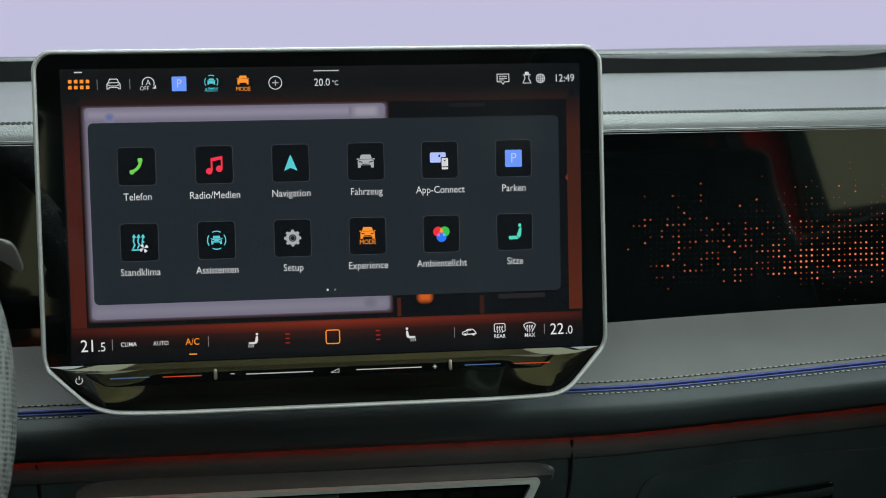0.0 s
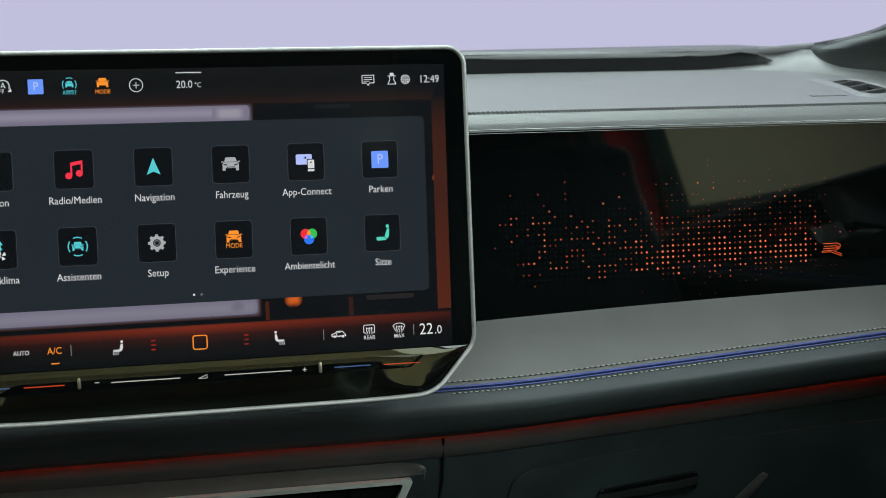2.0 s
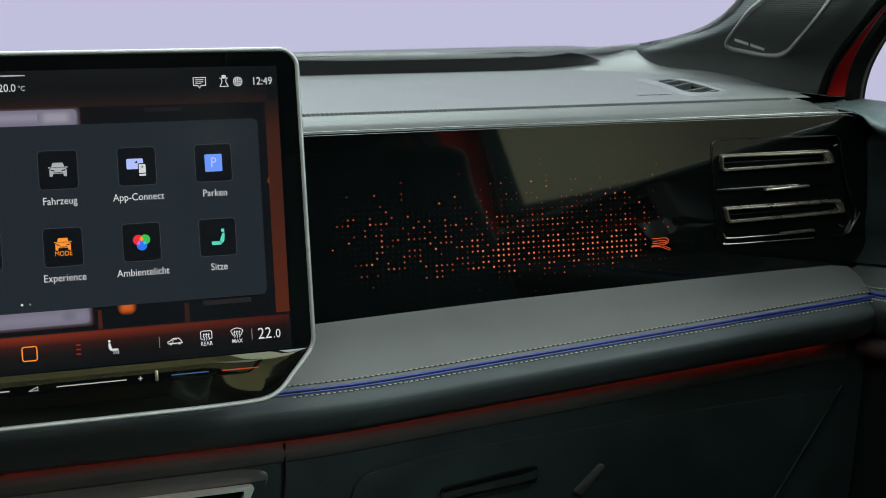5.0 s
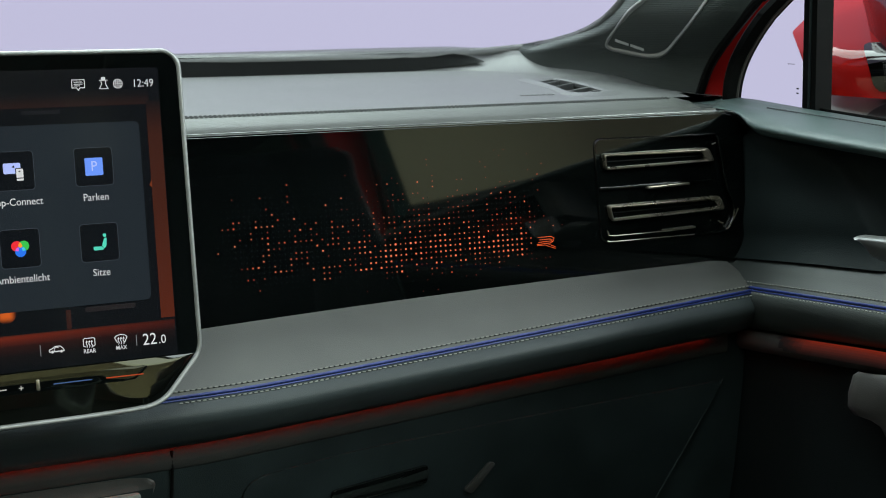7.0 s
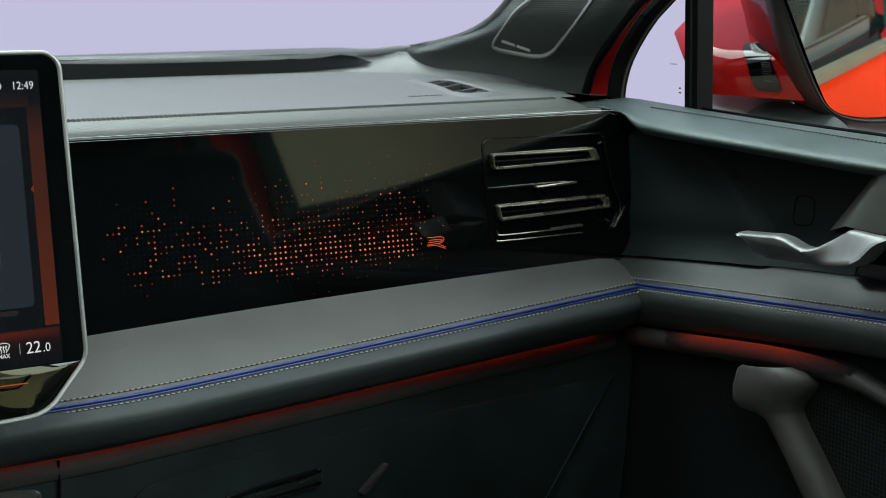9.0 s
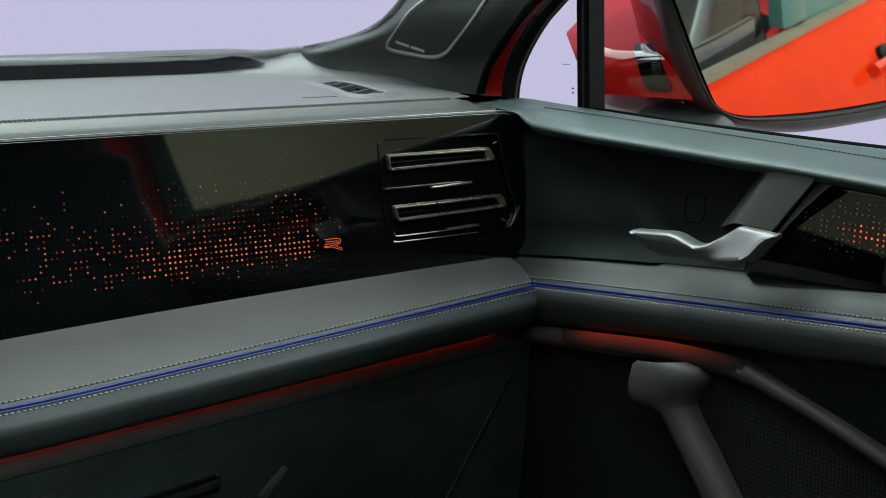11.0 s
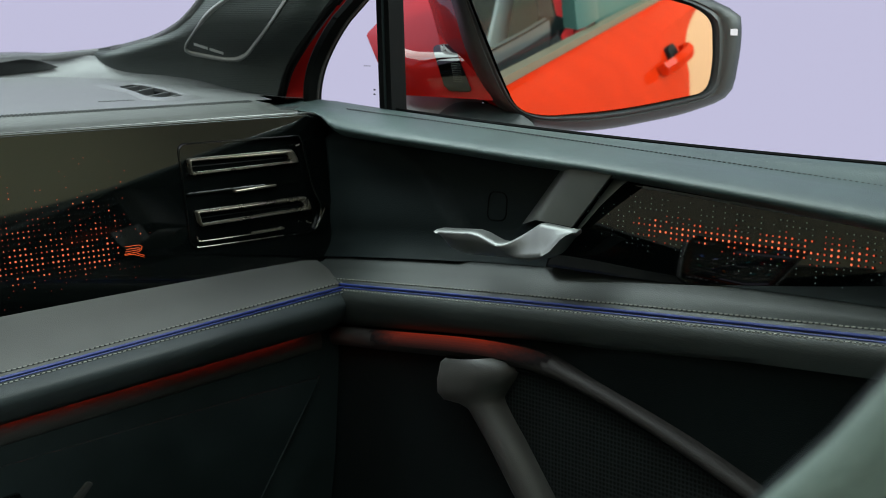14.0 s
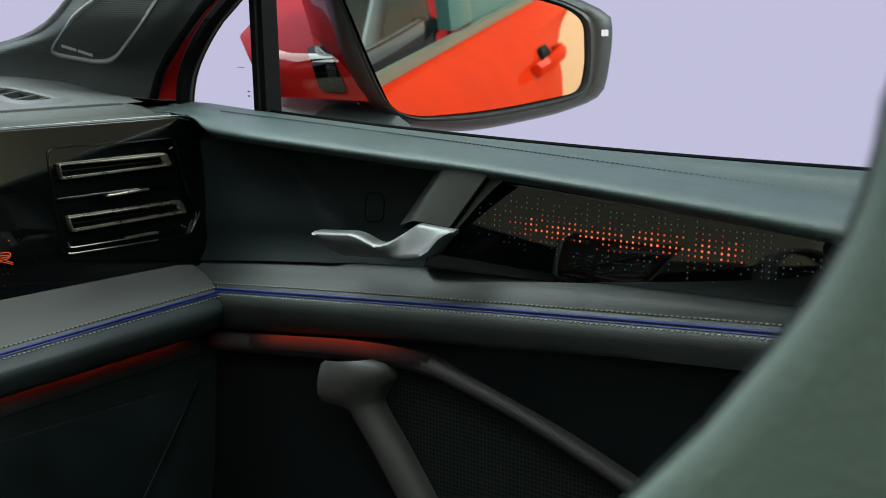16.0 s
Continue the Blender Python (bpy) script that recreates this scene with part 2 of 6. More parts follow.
def rounded(points, r, n=5):
    """An outline with its corners rounded. r: one radius or one for each corner."""
    out, k = [], len(points)
    for i, p in enumerate(points):
        rad = r[i] if isinstance(r, (list, tuple)) else r
        p, a, b = Vector(p), Vector(points[i - 1]), Vector(points[(i + 1) % k])
        u, v = (a - p), (b - p)
        s = min(rad, u.length * 0.49, v.length * 0.49)
        u, v = p + u.normalized() * s, p + v.normalized() * s
        for j in range(n + 1):
            t = j / n
            out.append(tuple((1 - t) ** 2 * u + 2 * t * (1 - t) * p + t * t * v))
    return out


def rect(cx, cz, w, h, r=0.0, n=4):
    pts = [(cx - w / 2, cz - h / 2), (cx + w / 2, cz - h / 2), (cx + w / 2, cz + h / 2), (cx - w / 2, cz + h / 2)]
    return rounded(pts, r, n) if r else pts


def disc(cx, cz, r, n=20):
    return [(cx + r * math.cos(2 * math.pi * i / n), cz + r * math.sin(2 * math.pi * i / n)) for i in range(n)]


def smooth_path(points, n=6):
    """A smooth line through points."""
    p = [Vector(q) for q in points]
    p = [2 * p[0] - p[1]] + p + [2 * p[-1] - p[-2]]
    out = []
    for a, b, c, d in zip(p, p[1:], p[2:], p[3:]):
        for j in range(n):
            t = j / n
            out.append(0.5 * (2 * b + (c - a) * t + (2 * a - 5 * b + 4 * c - d) * t * t + (3 * b - a - 3 * c + d) * t ** 3))
    return out + [p[-2]]


def tube(bm, path, r, n=8, flat=1.0, up=(0, 0, 1), closed=False):
    """A round bar along a path; flat squeezes it along up."""
    rows, k = [], len(path)
    for i, p in enumerate(path):
        a = path[(i - 1) % k] if closed else path[max(i - 1, 0)]
        b = path[(i + 1) % k] if closed else path[min(i + 1, k - 1)]
        way = (Vector(b) - Vector(a)).normalized()
        side = way.cross(Vector(up)).normalized()
        top = side.cross(way)
        rows.append([Vector(p) + r * (math.cos(q) * side + flat * math.sin(q) * top) for q in (2 * math.pi * j / n for j in range(n))])
    if closed:
        loft(bm, rows + [rows[0]], True)
        bmesh.ops.remove_doubles(bm, verts=bm.verts, dist=1e-6)
    else:
        solid(bm, rows)


def box(bm, x0, x1, y0, y1, z0, z1, bevel=0.0):
    vs = [bm.verts.new((x, y, z)) for x in (x0, x1) for y in (y0, y1) for z in (z0, z1)]
    fs = [bm.faces.new([vs[i] for i in q]) for q in ((0, 1, 3, 2), (4, 6, 7, 5), (0, 4, 5, 1), (2, 3, 7, 6), (0, 2, 6, 4), (1, 5, 7, 3))]
    if bevel:
        es = {e for f in fs for e in f.edges}
        bmesh.ops.bevel(bm, geom=list(es), offset=bevel, segments=2, affect="EDGES", profile=0.5)


def stitches(bm, path, length=0.0029, pitch=0.0041, r=0.00066, lift=(0, 0, 0)):
    """A row of small thread stitches along a path."""
    path = [Vector(p) + Vector(lift) for p in path]
    run, at, spot = [0.0], 0.0, []
    for a, b in zip(path, path[1:]):
        run.append(run[-1] + (b - a).length)
    i, s = 0, 0.0
    while s + length < run[-1]:
        while run[i + 1] < s + length / 2:
            i += 1
        way = (path[i + 1] - path[i]).normalized()
        mid = path[i] + way * (s + length / 2 - run[i])
        side = way.cross(Vector((0, 0, 1))).normalized()
        top = side.cross(way)
        ends = []
        for e, w in ((-0.5, 0.35), (-0.25, 1.0), (0.25, 1.0), (0.5, 0.35)):
            ends.append([mid + way * e * length + r * w * (math.cos(q) * side + math.sin(q) * top) for q in (math.pi * j / 2.5 for j in range(5))])
        solid(bm, ends)
        s += pitch


def lettering(name, words, size, f, material, parent, anchor="CENTER", bold=0.0):
    """Words in the built-in font, laid flat: f maps (a, b) of the text to the place."""
    curve = bpy.data.curves.new(name, "FONT")
    curve.body, curve.size, curve.align_x, curve.align_y, curve.offset = words, size, anchor, "CENTER", bold
    curve.resolution_u = 3
    ob = bpy.data.objects.new(name, curve)
    scene.collection.objects.link(ob)
    me = bpy.data.meshes.new_from_object(ob.evaluated_get(bpy.context.evaluated_depsgraph_get()))
    bpy.data.objects.remove(ob)
    bpy.data.curves.remove(curve)
    for v in me.vertices:
        v.co = f(v.co.x, v.co.y)
    me.materials.clear()
    me.materials.append(material)
    me.name = name
    out = new(name, me)
    out.parent = parent
    return out


def poly(c, y):
    v = 0.0
    for k in c:
        v = v * y + k
    return v


def hinge(x, soft=0.02):
    return soft * math.log1p(math.exp(min(x / soft, 60)))


def lerp(a, b, t):
    return a + (b - a) * t


def ease(v):
    v = min(max(v, 0.0), 1.0)
    return v * v * (3 - 2 * v)


def along(points, v):
    """Second value at v on a line of (first, second) points, in order of the first."""
    for (a0, b0), (a1, b1) in zip(points, points[1:]):
        if a0 <= v <= a1:
            return lerp(b0, b1, (v - a0) / (a1 - a0))
    return points[0][1] if v < points[0][0] else points[-1][1]


def polar(outline, cx, cz, n=72):
    """An outline drawn anew with n points at even angles round a centre."""
    out, k = [], len(outline)
    for i in range(n):
        c, s = math.cos(2 * math.pi * i / n), math.sin(2 * math.pi * i / n)
        far = 0.0
        for (ax, az), (bx, bz) in zip(outline, outline[1:] + outline[:1]):
            ex, ez, px, pz = bx - ax, bz - az, ax - cx, az - cz
            det = c * -ez + s * ex
            if abs(det) < 1e-12:
                continue
            d, q = (px * -ez + pz * ex) / det, (c * pz - s * px) / det
            if -1e-9 <= q <= 1 + 1e-9 and d > far:
                far = d
        out.append((cx + c * far, cz + s * far))
    return out


# ---- setting: floor, outer body, roof ----
bm = bmesh.new()
bm.faces.new([bm.verts.new((7 * math.cos(a), 7 * math.sin(a), 0)) for a in (2 * math.pi * i / 64 for i in range(64))])
tagged(part("ground", bm, FLOOR), "white seamless studio floor under the car", "floor", kind="structure")

bm = bmesh.new()
loft(bm, [[(-4.0, 14.0, z), (-4.0, 3.2, z), (-4.0, -2.4, z), (-3.2, -3.6, z), (3.5, -3.6, z), (6.0, -3.6, z)] for z in (0.0, 1.5, 3.2, 4.6)])
tagged(part("wall_rear", bm, WALL), "dull olive studio wall behind the car", "wall", kind="structure")
# made-up band behind the car; gives the door mirror a tan edge
bm = bmesh.new()
box(bm, -3.2, 3.4, -3.594, -3.57, 0.0, 1.12, 0.004)
tagged(part("tan_backing", bm, TAN), "added tan band that tints the door mirror's edge", "wall", kind="structure")
shell = thing("car_body", "red painted car body with dark glass", "car body", kind="structure")


def flank(side, y0, y1):
    bm = bmesh.new()
    prof = [(0.775, 1.134), (0.800, 1.132), (0.860, 1.106), (0.915, 1.02), (0.930, 0.88), (0.925, 0.62), (0.885, 0.36), (0.70, 0.30)]
    rows = []
    for i in range(31):
        y = lerp(y0, y1, i / 30)
        tuck = 0.13 * max(0.0, (-0.38 - y) / 0.6) ** 1.2
        rows.append([(side * (x - tuck * min(max((1.11 - z) / 0.12, 0), 1)), y, z + 0.021 * (y - 0.55) * (z > 0.8)) for x, z in prof])
    loft(bm, rows)
    return bm


part("side_panel", flank(1, -1.95, 1.05), RED, shell, "glossy red door skin")
part("side_panel", flank(-1, -1.95, 1.05), RED, shell, "glossy red door skin")
for s in (-1, 1):
    bm = bmesh.new()
    solid(bm, [[(s * a, y, b + 0.021 * (y - 0.55)) for a, b in ((0.790, 1.130), (0.805, 1.131), (0.803, 1.141), (0.790, 1.143))] for y in (0.98, 0.4, -0.2, -1.0, -1.94)])
    part("waist_trim", bm, WAIST, shell, "dull olive metal waist trim")
# outer door handle: a dark pocket under a red grip
H = lambda a, b, d: Vector((0.892 - b * 0.48 + d * 0.876, a, 1.048 + b * 0.876 + d * 0.48))
bm = bmesh.new()
plate(bm, rounded([(-0.372, -0.024), (-0.372, 0.022), (-0.29, 0.024), (-0.28, -0.020)], 0.02, 5), H, -0.01, 0.003, 0.002)
part("handle_pocket", bm, RUBBER, shell, "dark pocket behind the outer handle")
bm = bmesh.new()
solid(bm, [[H(y, b, d + o) for b, d in ((-0.010, 0.0), (-0.011, 0.010), (0.0, 0.014), (0.011, 0.010), (0.010, 0.0))] for y, o in ((-0.40, 0.0), (-0.37, 0.018), (-0.28, 0.026), (-0.19, 0.020), (-0.15, 0.0))])
part("outer_handle", bm, RED, shell, "red outer door handle")
bm = bmesh.new()
loft(bm, [[(x, y, z) for x in (-0.62, 0, 0.62)] for y, z in ((0.42, 1.545), (0.36, 1.582), (0.31, 1.600))])
part("roof_front", bm, CLOTH, shell, "pale cloth headliner")
for e in (-1, 1):
    bm = bmesh.new()
    box(bm, min(e * 0.42, e * 0.63), max(e * 0.42, e * 0.63), -1.9, 0.30, 1.605, 1.63, 0.008)
    part("roof_rail", bm, CLOTH, shell, "pale cloth headliner rail")
bm = bmesh.new()
box(bm, -0.42, 0.42, -1.9, -0.95, 1.605, 1.63, 0.008)
part("roof_rear", bm, CLOTH, shell, "pale cloth headliner")
bm = bmesh.new()
loft(bm, [[(x, y, 1.622) for x in (-0.42, 0, 0.42)] for y in (-0.95, -0.4, 0.31)])
part("glass_roof", bm, ROOF_GLASS, shell, "olive tinted glass roof").visible_shadow = False
bm = bmesh.new()
box(bm, -0.64, 0.64, -1.95, -1.90, 0.3, 1.63, 0.01)
part("rear_wall", bm, SEAT, shell, "grey-green rear cabin wall")
bm = bmesh.new()
box(bm, -0.68, 0.68, -1.95, 1.35, 0.30, 0.34, 0.01)
part("floor_pan", bm, DARK, shell, "dark carpet floor pan")
bm = bmesh.new()
box(bm, -0.85, 0.85, 1.30, 1.34, 0.34, 1.16, 0.01)
part("bulkhead", bm, DARK, shell)
bm = bmesh.new()
box(bm, -0.76, -0.71, -1.9, 1.0, 0.34, 1.14, 0.02)
part("inner_side", bm, CARD, shell, "dark driver's side door trim")
# rear side glass and the red posts between the doors
for s in (-1, 1):
    bm = bmesh.new()
    loft(bm, [[(s * lerp(0.787, 0.63, k / 4), y, lerp(1.124 + 0.021 * (y - 0.55), 1.60, k / 4)) for k in range(5)] for y in (-0.13, -0.7, -1.3, -1.85)])
    part("rear_window", bm, TINT, shell, "dark tinted rear window")
    bm = bmesh.new()
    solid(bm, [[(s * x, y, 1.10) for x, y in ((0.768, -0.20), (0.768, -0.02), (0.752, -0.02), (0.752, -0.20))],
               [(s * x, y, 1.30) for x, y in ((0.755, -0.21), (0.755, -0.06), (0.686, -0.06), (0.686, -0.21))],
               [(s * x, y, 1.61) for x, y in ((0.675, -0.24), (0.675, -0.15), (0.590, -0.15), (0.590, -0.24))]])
    part("centre_post", bm, LIT_RED, shell, "red painted door post")
    bm = bmesh.new()
    solid(bm, [[(s * (x - c), y - d, z) for c, d in ((0.0, 0.0), (0.026, 0.004), (0.030, 0.05), (0.0, 0.05))] for x, y, z in ((0.750, -0.016, 1.10), (0.684, -0.056, 1.30), (0.588, -0.146, 1.60))])
    part("post_trim", bm, PILLAR, shell, "grey inner post trim")
    bm = bmesh.new()
    loft(bm, [[(s * (x + o), y + dy, z) for dy, o in ((0.075, -0.012), (0.09, 0.012), (0.06, 0.018), (-0.06, 0.018), (-0.09, 0.010))] for x, y, z in ((0.775, -0.04, 1.135), (0.728, -0.09, 1.38), (0.645, -0.15, 1.61))])
    part("post_cover", bm, TINT, shell, "dark green outer post cover")
    bm = bmesh.new()
    tube(bm, smooth_path([(s * 0.772, -0.010, 1.14), (s * 0.760, -0.045, 1.28), (s * 0.735, -0.080, 1.38), (s * 0.680, -0.140, 1.61)]), 0.0055, 8)
    part("post_seal", bm, CLOTH, shell, "pale edge seal on the post")
    bm = bmesh.new()
    box(bm, min(s * 0.70, s * 0.76), max(s * 0.70, s * 0.76), -0.9, -0.02, 0.34, 1.15, 0.02)
    part("rear_door_trim", bm, CARD, shell, "dark rear door trim")

# ---- dashboard ----
dash = thing("dashboard", "grey leather dashboard with black glass fascia and blue piping", "dashboard")


def z_blue(x):
    return 0.9912 + 0.0645 * hinge(x - 0.25, 0.015)


def z_foot(x):
    d = max(x - 0.233, -0.05)
    return 1.0265 + 0.0385 * d - 0.0337 * d * abs(d)


def z_strip(x):
    return 0.9470 + 0.0650 * hinge(x - 0.225, 0.012)


TILT = math.tan(radians(6.446))


def y_face(z):
    return 0.93 + (z - 1.15) * TILT


XS = [lerp(-0.72, 0.70, i / 71) for i in range(72)]

# top pad: a tray that rises to a lip at the windscreen and along its end
foot = smooth_path([(x, y, 1.1763 + (y - 0.955) * 0.0372) for x, y, z in [(-0.74, 1.30, 1.190), (0.2, 1.30, 1.190), (0.45, 1.30, 1.1897), (0.58, 1.298, 1.1895), (0.640, 1.280, 1.1893),
                    (0.672, 1.23, 1.1885), (0.682, 1.16, 1.1868), (0.676, 1.09, 1.1842), (0.662, 1.03, 1.1805), (0.652, 0.985, 1.1785)]])
ridge = smooth_path([(-0.74, 1.312, 1.2105), (0.2, 1.312, 1.2105), (0.46, 1.312, 1.2105), (0.629, 1.308, 1.2100), (0.680, 1.298, 1.2088),
                     (0.711, 1.255, 1.2062), (0.716, 1.19, 1.2002), (0.716, 1.13, 1.1902), (0.710, 1.06, 1.1785), (0.690, 0.99, 1.1780)])
rows = []
for i, (a, b) in enumerate(zip(foot, ridge)):
    t = i / (len(foot) - 1)
    out = Vector((0, 0.09, -0.004)) if t < 0.4 else Vector((0.07, 0.05 * (1 - t), -0.006))
    hollow = min(max((t - 0.30) / 0.25, 0), 1)
    mids = [a.lerp(b, k) - Vector((0, 0, 1)) * math.sin(math.pi * k) * 0.004 * hollow for k in (0.0, 0.25, 0.5, 0.75)]
    rows.append(mids + [b, b.lerp(b + out, 0.15) + Vector((0, 0, 0.0012)), b.lerp(b + out, 0.5), b + out, b + out - Vector((0, 0, 0.03))])
bm = bmesh.new()
loft(bm, rows)
part("windscreen_lip", bm, DASH_TOP, dash, "raised grey lip round the dash top", sharp=60)

# shade on the far lip, put in as a tapering black strip
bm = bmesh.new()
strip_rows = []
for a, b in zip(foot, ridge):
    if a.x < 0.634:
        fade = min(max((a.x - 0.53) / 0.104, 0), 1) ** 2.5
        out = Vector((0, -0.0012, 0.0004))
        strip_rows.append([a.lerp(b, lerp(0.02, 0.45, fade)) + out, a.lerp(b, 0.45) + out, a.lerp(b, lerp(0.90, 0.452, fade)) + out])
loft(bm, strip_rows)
part("lip_shade", bm, RUBBER, dash, "black strip that puts shade on the far lip", sharp=60)

PAD = lambda a, b, d: Vector((a, b, 1.1768 + (b - 0.955) * 0.0372 + d))
DUCT = [(0.6292, 1.1279), (0.6546, 1.144), (0.6575, 1.1273), (0.6488, 1.0811), (0.6384, 1.039), (0.633, 1.0159), (0.6156, 1.0069), (0.6006, 1.0061), (0.5989, 1.0226), (0.613, 1.0667)]
OPENING = rounded(DUCT, 0.006, 3)
bm = bmesh.new()
edge_line = [(-0.74, 0.9555), (0.0, 0.9555), (0.684, 0.9555), (0.694, 0.985), (0.700, 1.02), (0.700, 1.31), (0.0, 1.31), (-0.74, 1.31)]
around = []
for loop in (edge_line, OPENING):
    vs = [bm.verts.new(PAD(a, b, 0)) for a, b in loop]
    around += [bm.edges.new((vs[k], vs[(k + 1) % len(vs)])) for k in range(len(vs))]
bmesh.ops.triangle_fill(bm, use_beauty=True, edges=around)
part("top_pad", bm, DASH_TOP, dash, "smooth grey dash top")
bm = bmesh.new()
for k in range(6):
    a = 0.5485 + k * 0.0056
    plate(bm, [(a, 1.0118), (a, 1.0182), (a + 0.0034, 1.0182), (a + 0.0034, 1.0118)], PAD, 0.0001, 0.0005)
part("embossed_marks", bm, BAND, dash, "tiny embossed marks on the dash top")


def band_end(x):
    """How far the band has rolled down at its end by the door."""
    return max(0.0, (x - 0.658) / 0.038)


bm = bmesh.new()
rows = []
for x in [lerp(-0.72, 0.696, i / 90) for i in range(91)]:
    e = min(band_end(x), 1) ** 2.2
    drop = -0.0120 * e
    rows.append([(x, 0.990, 1.1772 + drop), (x, 0.9565, 1.1772 + drop), (x, 0.9535, 1.1772 + drop), (x, 0.9505, 1.1766 + drop), (x, 0.944, 1.1735 + drop * 0.9), (x, 0.938, 1.1702 + drop * 0.6), (x, 0.9345, 1.1675), (x, 0.9335, 1.1640)])
loft(bm, rows)
part("leather_band", bm, BAND, dash, "grained leather band with a sewn seam", sharp=60)
bm = bmesh.new()
stitches(bm, [(x, 0.9527, 1.1773) for x in XS if x < 0.665], 0.0026, 0.0036, 0.00062)
stitches(bm, [(x, 0.9497, 1.1764) for x in XS if x < 0.665], 0.0026, 0.0036, 0.00062)
tagged(part("seam_stitching", bm, DARK_THREAD, dash), kind="stuff")
bm = bmesh.new()
tube(bm, [(x, 0.9512, 1.1768) for x in XS if x < 0.67], 0.0005, 6)
part("seam_cord", bm, DARK_THREAD, dash)
bm = bmesh.new()
ends = [(0.7035, 0.9275, 1.1652), (0.711, 0.9275, 1.1635), (0.7165, 0.9272, 1.159)]
tube(bm, [(x, 0.9282, 1.1660) for x in XS[:-1]] + ends, 0.00038, 8)
part("trim_strip", bm, STRIP, dash, "thin bright metal strip")
bm = bmesh.new()
tube(bm, [(x, 0.9295, 1.1632) for x in XS] + [(0.712, 0.929, 1.1605)], 0.0003, 6)
part("trim_edge", bm, STRIP, dash)

# black glass fascia, open where the side vent sits
VENT_HOLE = rounded([(0.5720, 1.0600), (0.5690, 1.1475), (0.6960, 1.1462), (0.7030, 1.1000), (0.7125, 1.0790), (0.7020, 1.0600)], [0.010, 0.008, 0.006, 0.03, 0.008, 0.008], 5)
fs = lambda a, b, d: Vector((a, y_face(b) - d, b))
bm = bmesh.new()
xs = [lerp(-0.72, 0.722, i / 40) for i in range(41)]
edge_line = [(x, z_foot(x) - 0.004) for x in xs] + [(x, 1.1642 - 0.012 * max(0, (x - 0.70) / 0.022) ** 2) for x in [0.722, 0.716, 0.710, 0.704, 0.698] + xs[-2::-1]]
around = []
for loop in (edge_line, VENT_HOLE):
    vs = [bm.verts.new(fs(a, b, 0)) for a, b in loop]
    around += [bm.edges.new((vs[k], vs[(k + 1) % len(vs)])) for k in range(len(vs))]
bmesh.ops.triangle_fill(bm, use_beauty=True, edges=around)
fascia = part("fascia", bm, GLOSS, dash, "black glass fascia with lit orange dots")
bm = bmesh.new()
rows = []
for k in range(7):
    a = k / 6 * math.pi / 2
    rows.append([(0.722 + 0.03 * math.sin(a), y_face(z) + 0.004 + 0.04 * (1 - math.cos(a)), z) for z in (1.02, 1.06, 1.10, 1.13, 1.152)])
loft(bm, rows)
part("end_cap", bm, PIANO, dash, "black lacquered dash end")
bm = bmesh.new()
box(bm, -0.74, 0.690, 0.968, 1.30, 0.97, 1.170, 0.004)
part("core", bm, DARK, dash)
bm = bmesh.new()
box(bm, 0.6905, 0.748, 0.960, 1.10, 1.00, 1.168, 0.003)
part("end_filler", bm, PILLAR, dash, "dark gap filler beside the door")

# lit dots behind the glass: a fine grid in which size and brightness swell towards a low spine
rng = random.Random(5)
PITCH = 0.00425


def dots(cells, sheets, least, most):
    """Small eight-sided spots, sorted by their brightness into four sheets."""
    for c, u, v, bright, size in cells:
        r = lerp(least, most, min(size, 1.0)) * rng.uniform(0.92, 1.08)
        bm = sheets[0 if bright > 0.62 else 1 if bright > 0.36 else 2 if bright > 0.17 else 3]
        bm.faces.new([bm.verts.new(c + u * r * math.cos(q) + v * r * math.sin(q)) for q in (math.pi * k / 4 for k in range(8))])


def fascia_cells():
    """A loose cloud of single lights over a grid of unlit ones, with a dense low core."""
    for i in range(76):
        for j in range(26):
            x, z = 0.230 + i * PITCH, 1.0365 + j * PITCH
            u = z - 1.0672
            body = math.exp(-abs(u / (lerp(0.046, 0.042, ease((x - 0.30) / 0.1)) if u > 0 else 0.0165)) ** 2.2)
            left, right = ease((x - 0.232) / 0.050), 1 - ease((x - 0.492) / 0.055)
            core = math.exp(-abs(u / 0.0098) ** 3) * ease((x - 0.335) / 0.055) * (x < 0.5015)
            if 0.507 < x < 0.533 and 1.056 < z < 1.076 or rng.random() > max(min(1.0, 1.7 * body) * (0.25 + 0.75 * left) * right, core):
                continue
            lit = body * left * (0.25 + 0.75 * right) * lerp(0.42, 0.48, ease((x - 0.27) / 0.14))
            if rng.random() < 0.78 * core:
                bright = size = 0.50 + 0.50 * rng.random() ** 0.7
            elif rng.random() < lit:
                bright = rng.choice((0.3, 0.5, 0.5, 0.7, 0.8, 0.9))
                size = 0.20 + 0.45 * rng.random()
            else:
                bright, size = (0.2 if rng.random() < 0.45 * ease((x - 0.33) / 0.08) else 0.05), 0.10 + 0.25 * rng.random()
            yield Vector((x, y_face(z) - 0.0004, z)), Vector((1, 0, 0)), Vector((0, TILT, 1)).normalized(), bright, size


# the grey dots are no lamps; their tone is put in as a faint glow
DOTS = [(glow("orange_dot_light", (250, 118, 78), 1.0), "dot_light", "small orange light dots"), (glow("soft_orange_dot", (214, 84, 54), 1.0), "dot_soft", "small soft orange dots"),
        (glow("faint_orange_dot", (136, 54, 40), 1.0), "dot_faint", "small faint orange dots"), (glow("grey_dot_glow", (17, 26, 27), 1.0), "dot_grey", "small grey dots with a faint glow")]
sheets = [bmesh.new() for _ in DOTS]
dots(fascia_cells(), sheets, 0.00034, 0.00088)
for bm, (m, name, label) in zip(sheets, DOTS):
    tagged(part(name, bm, m, fascia), label, kind="stuff")
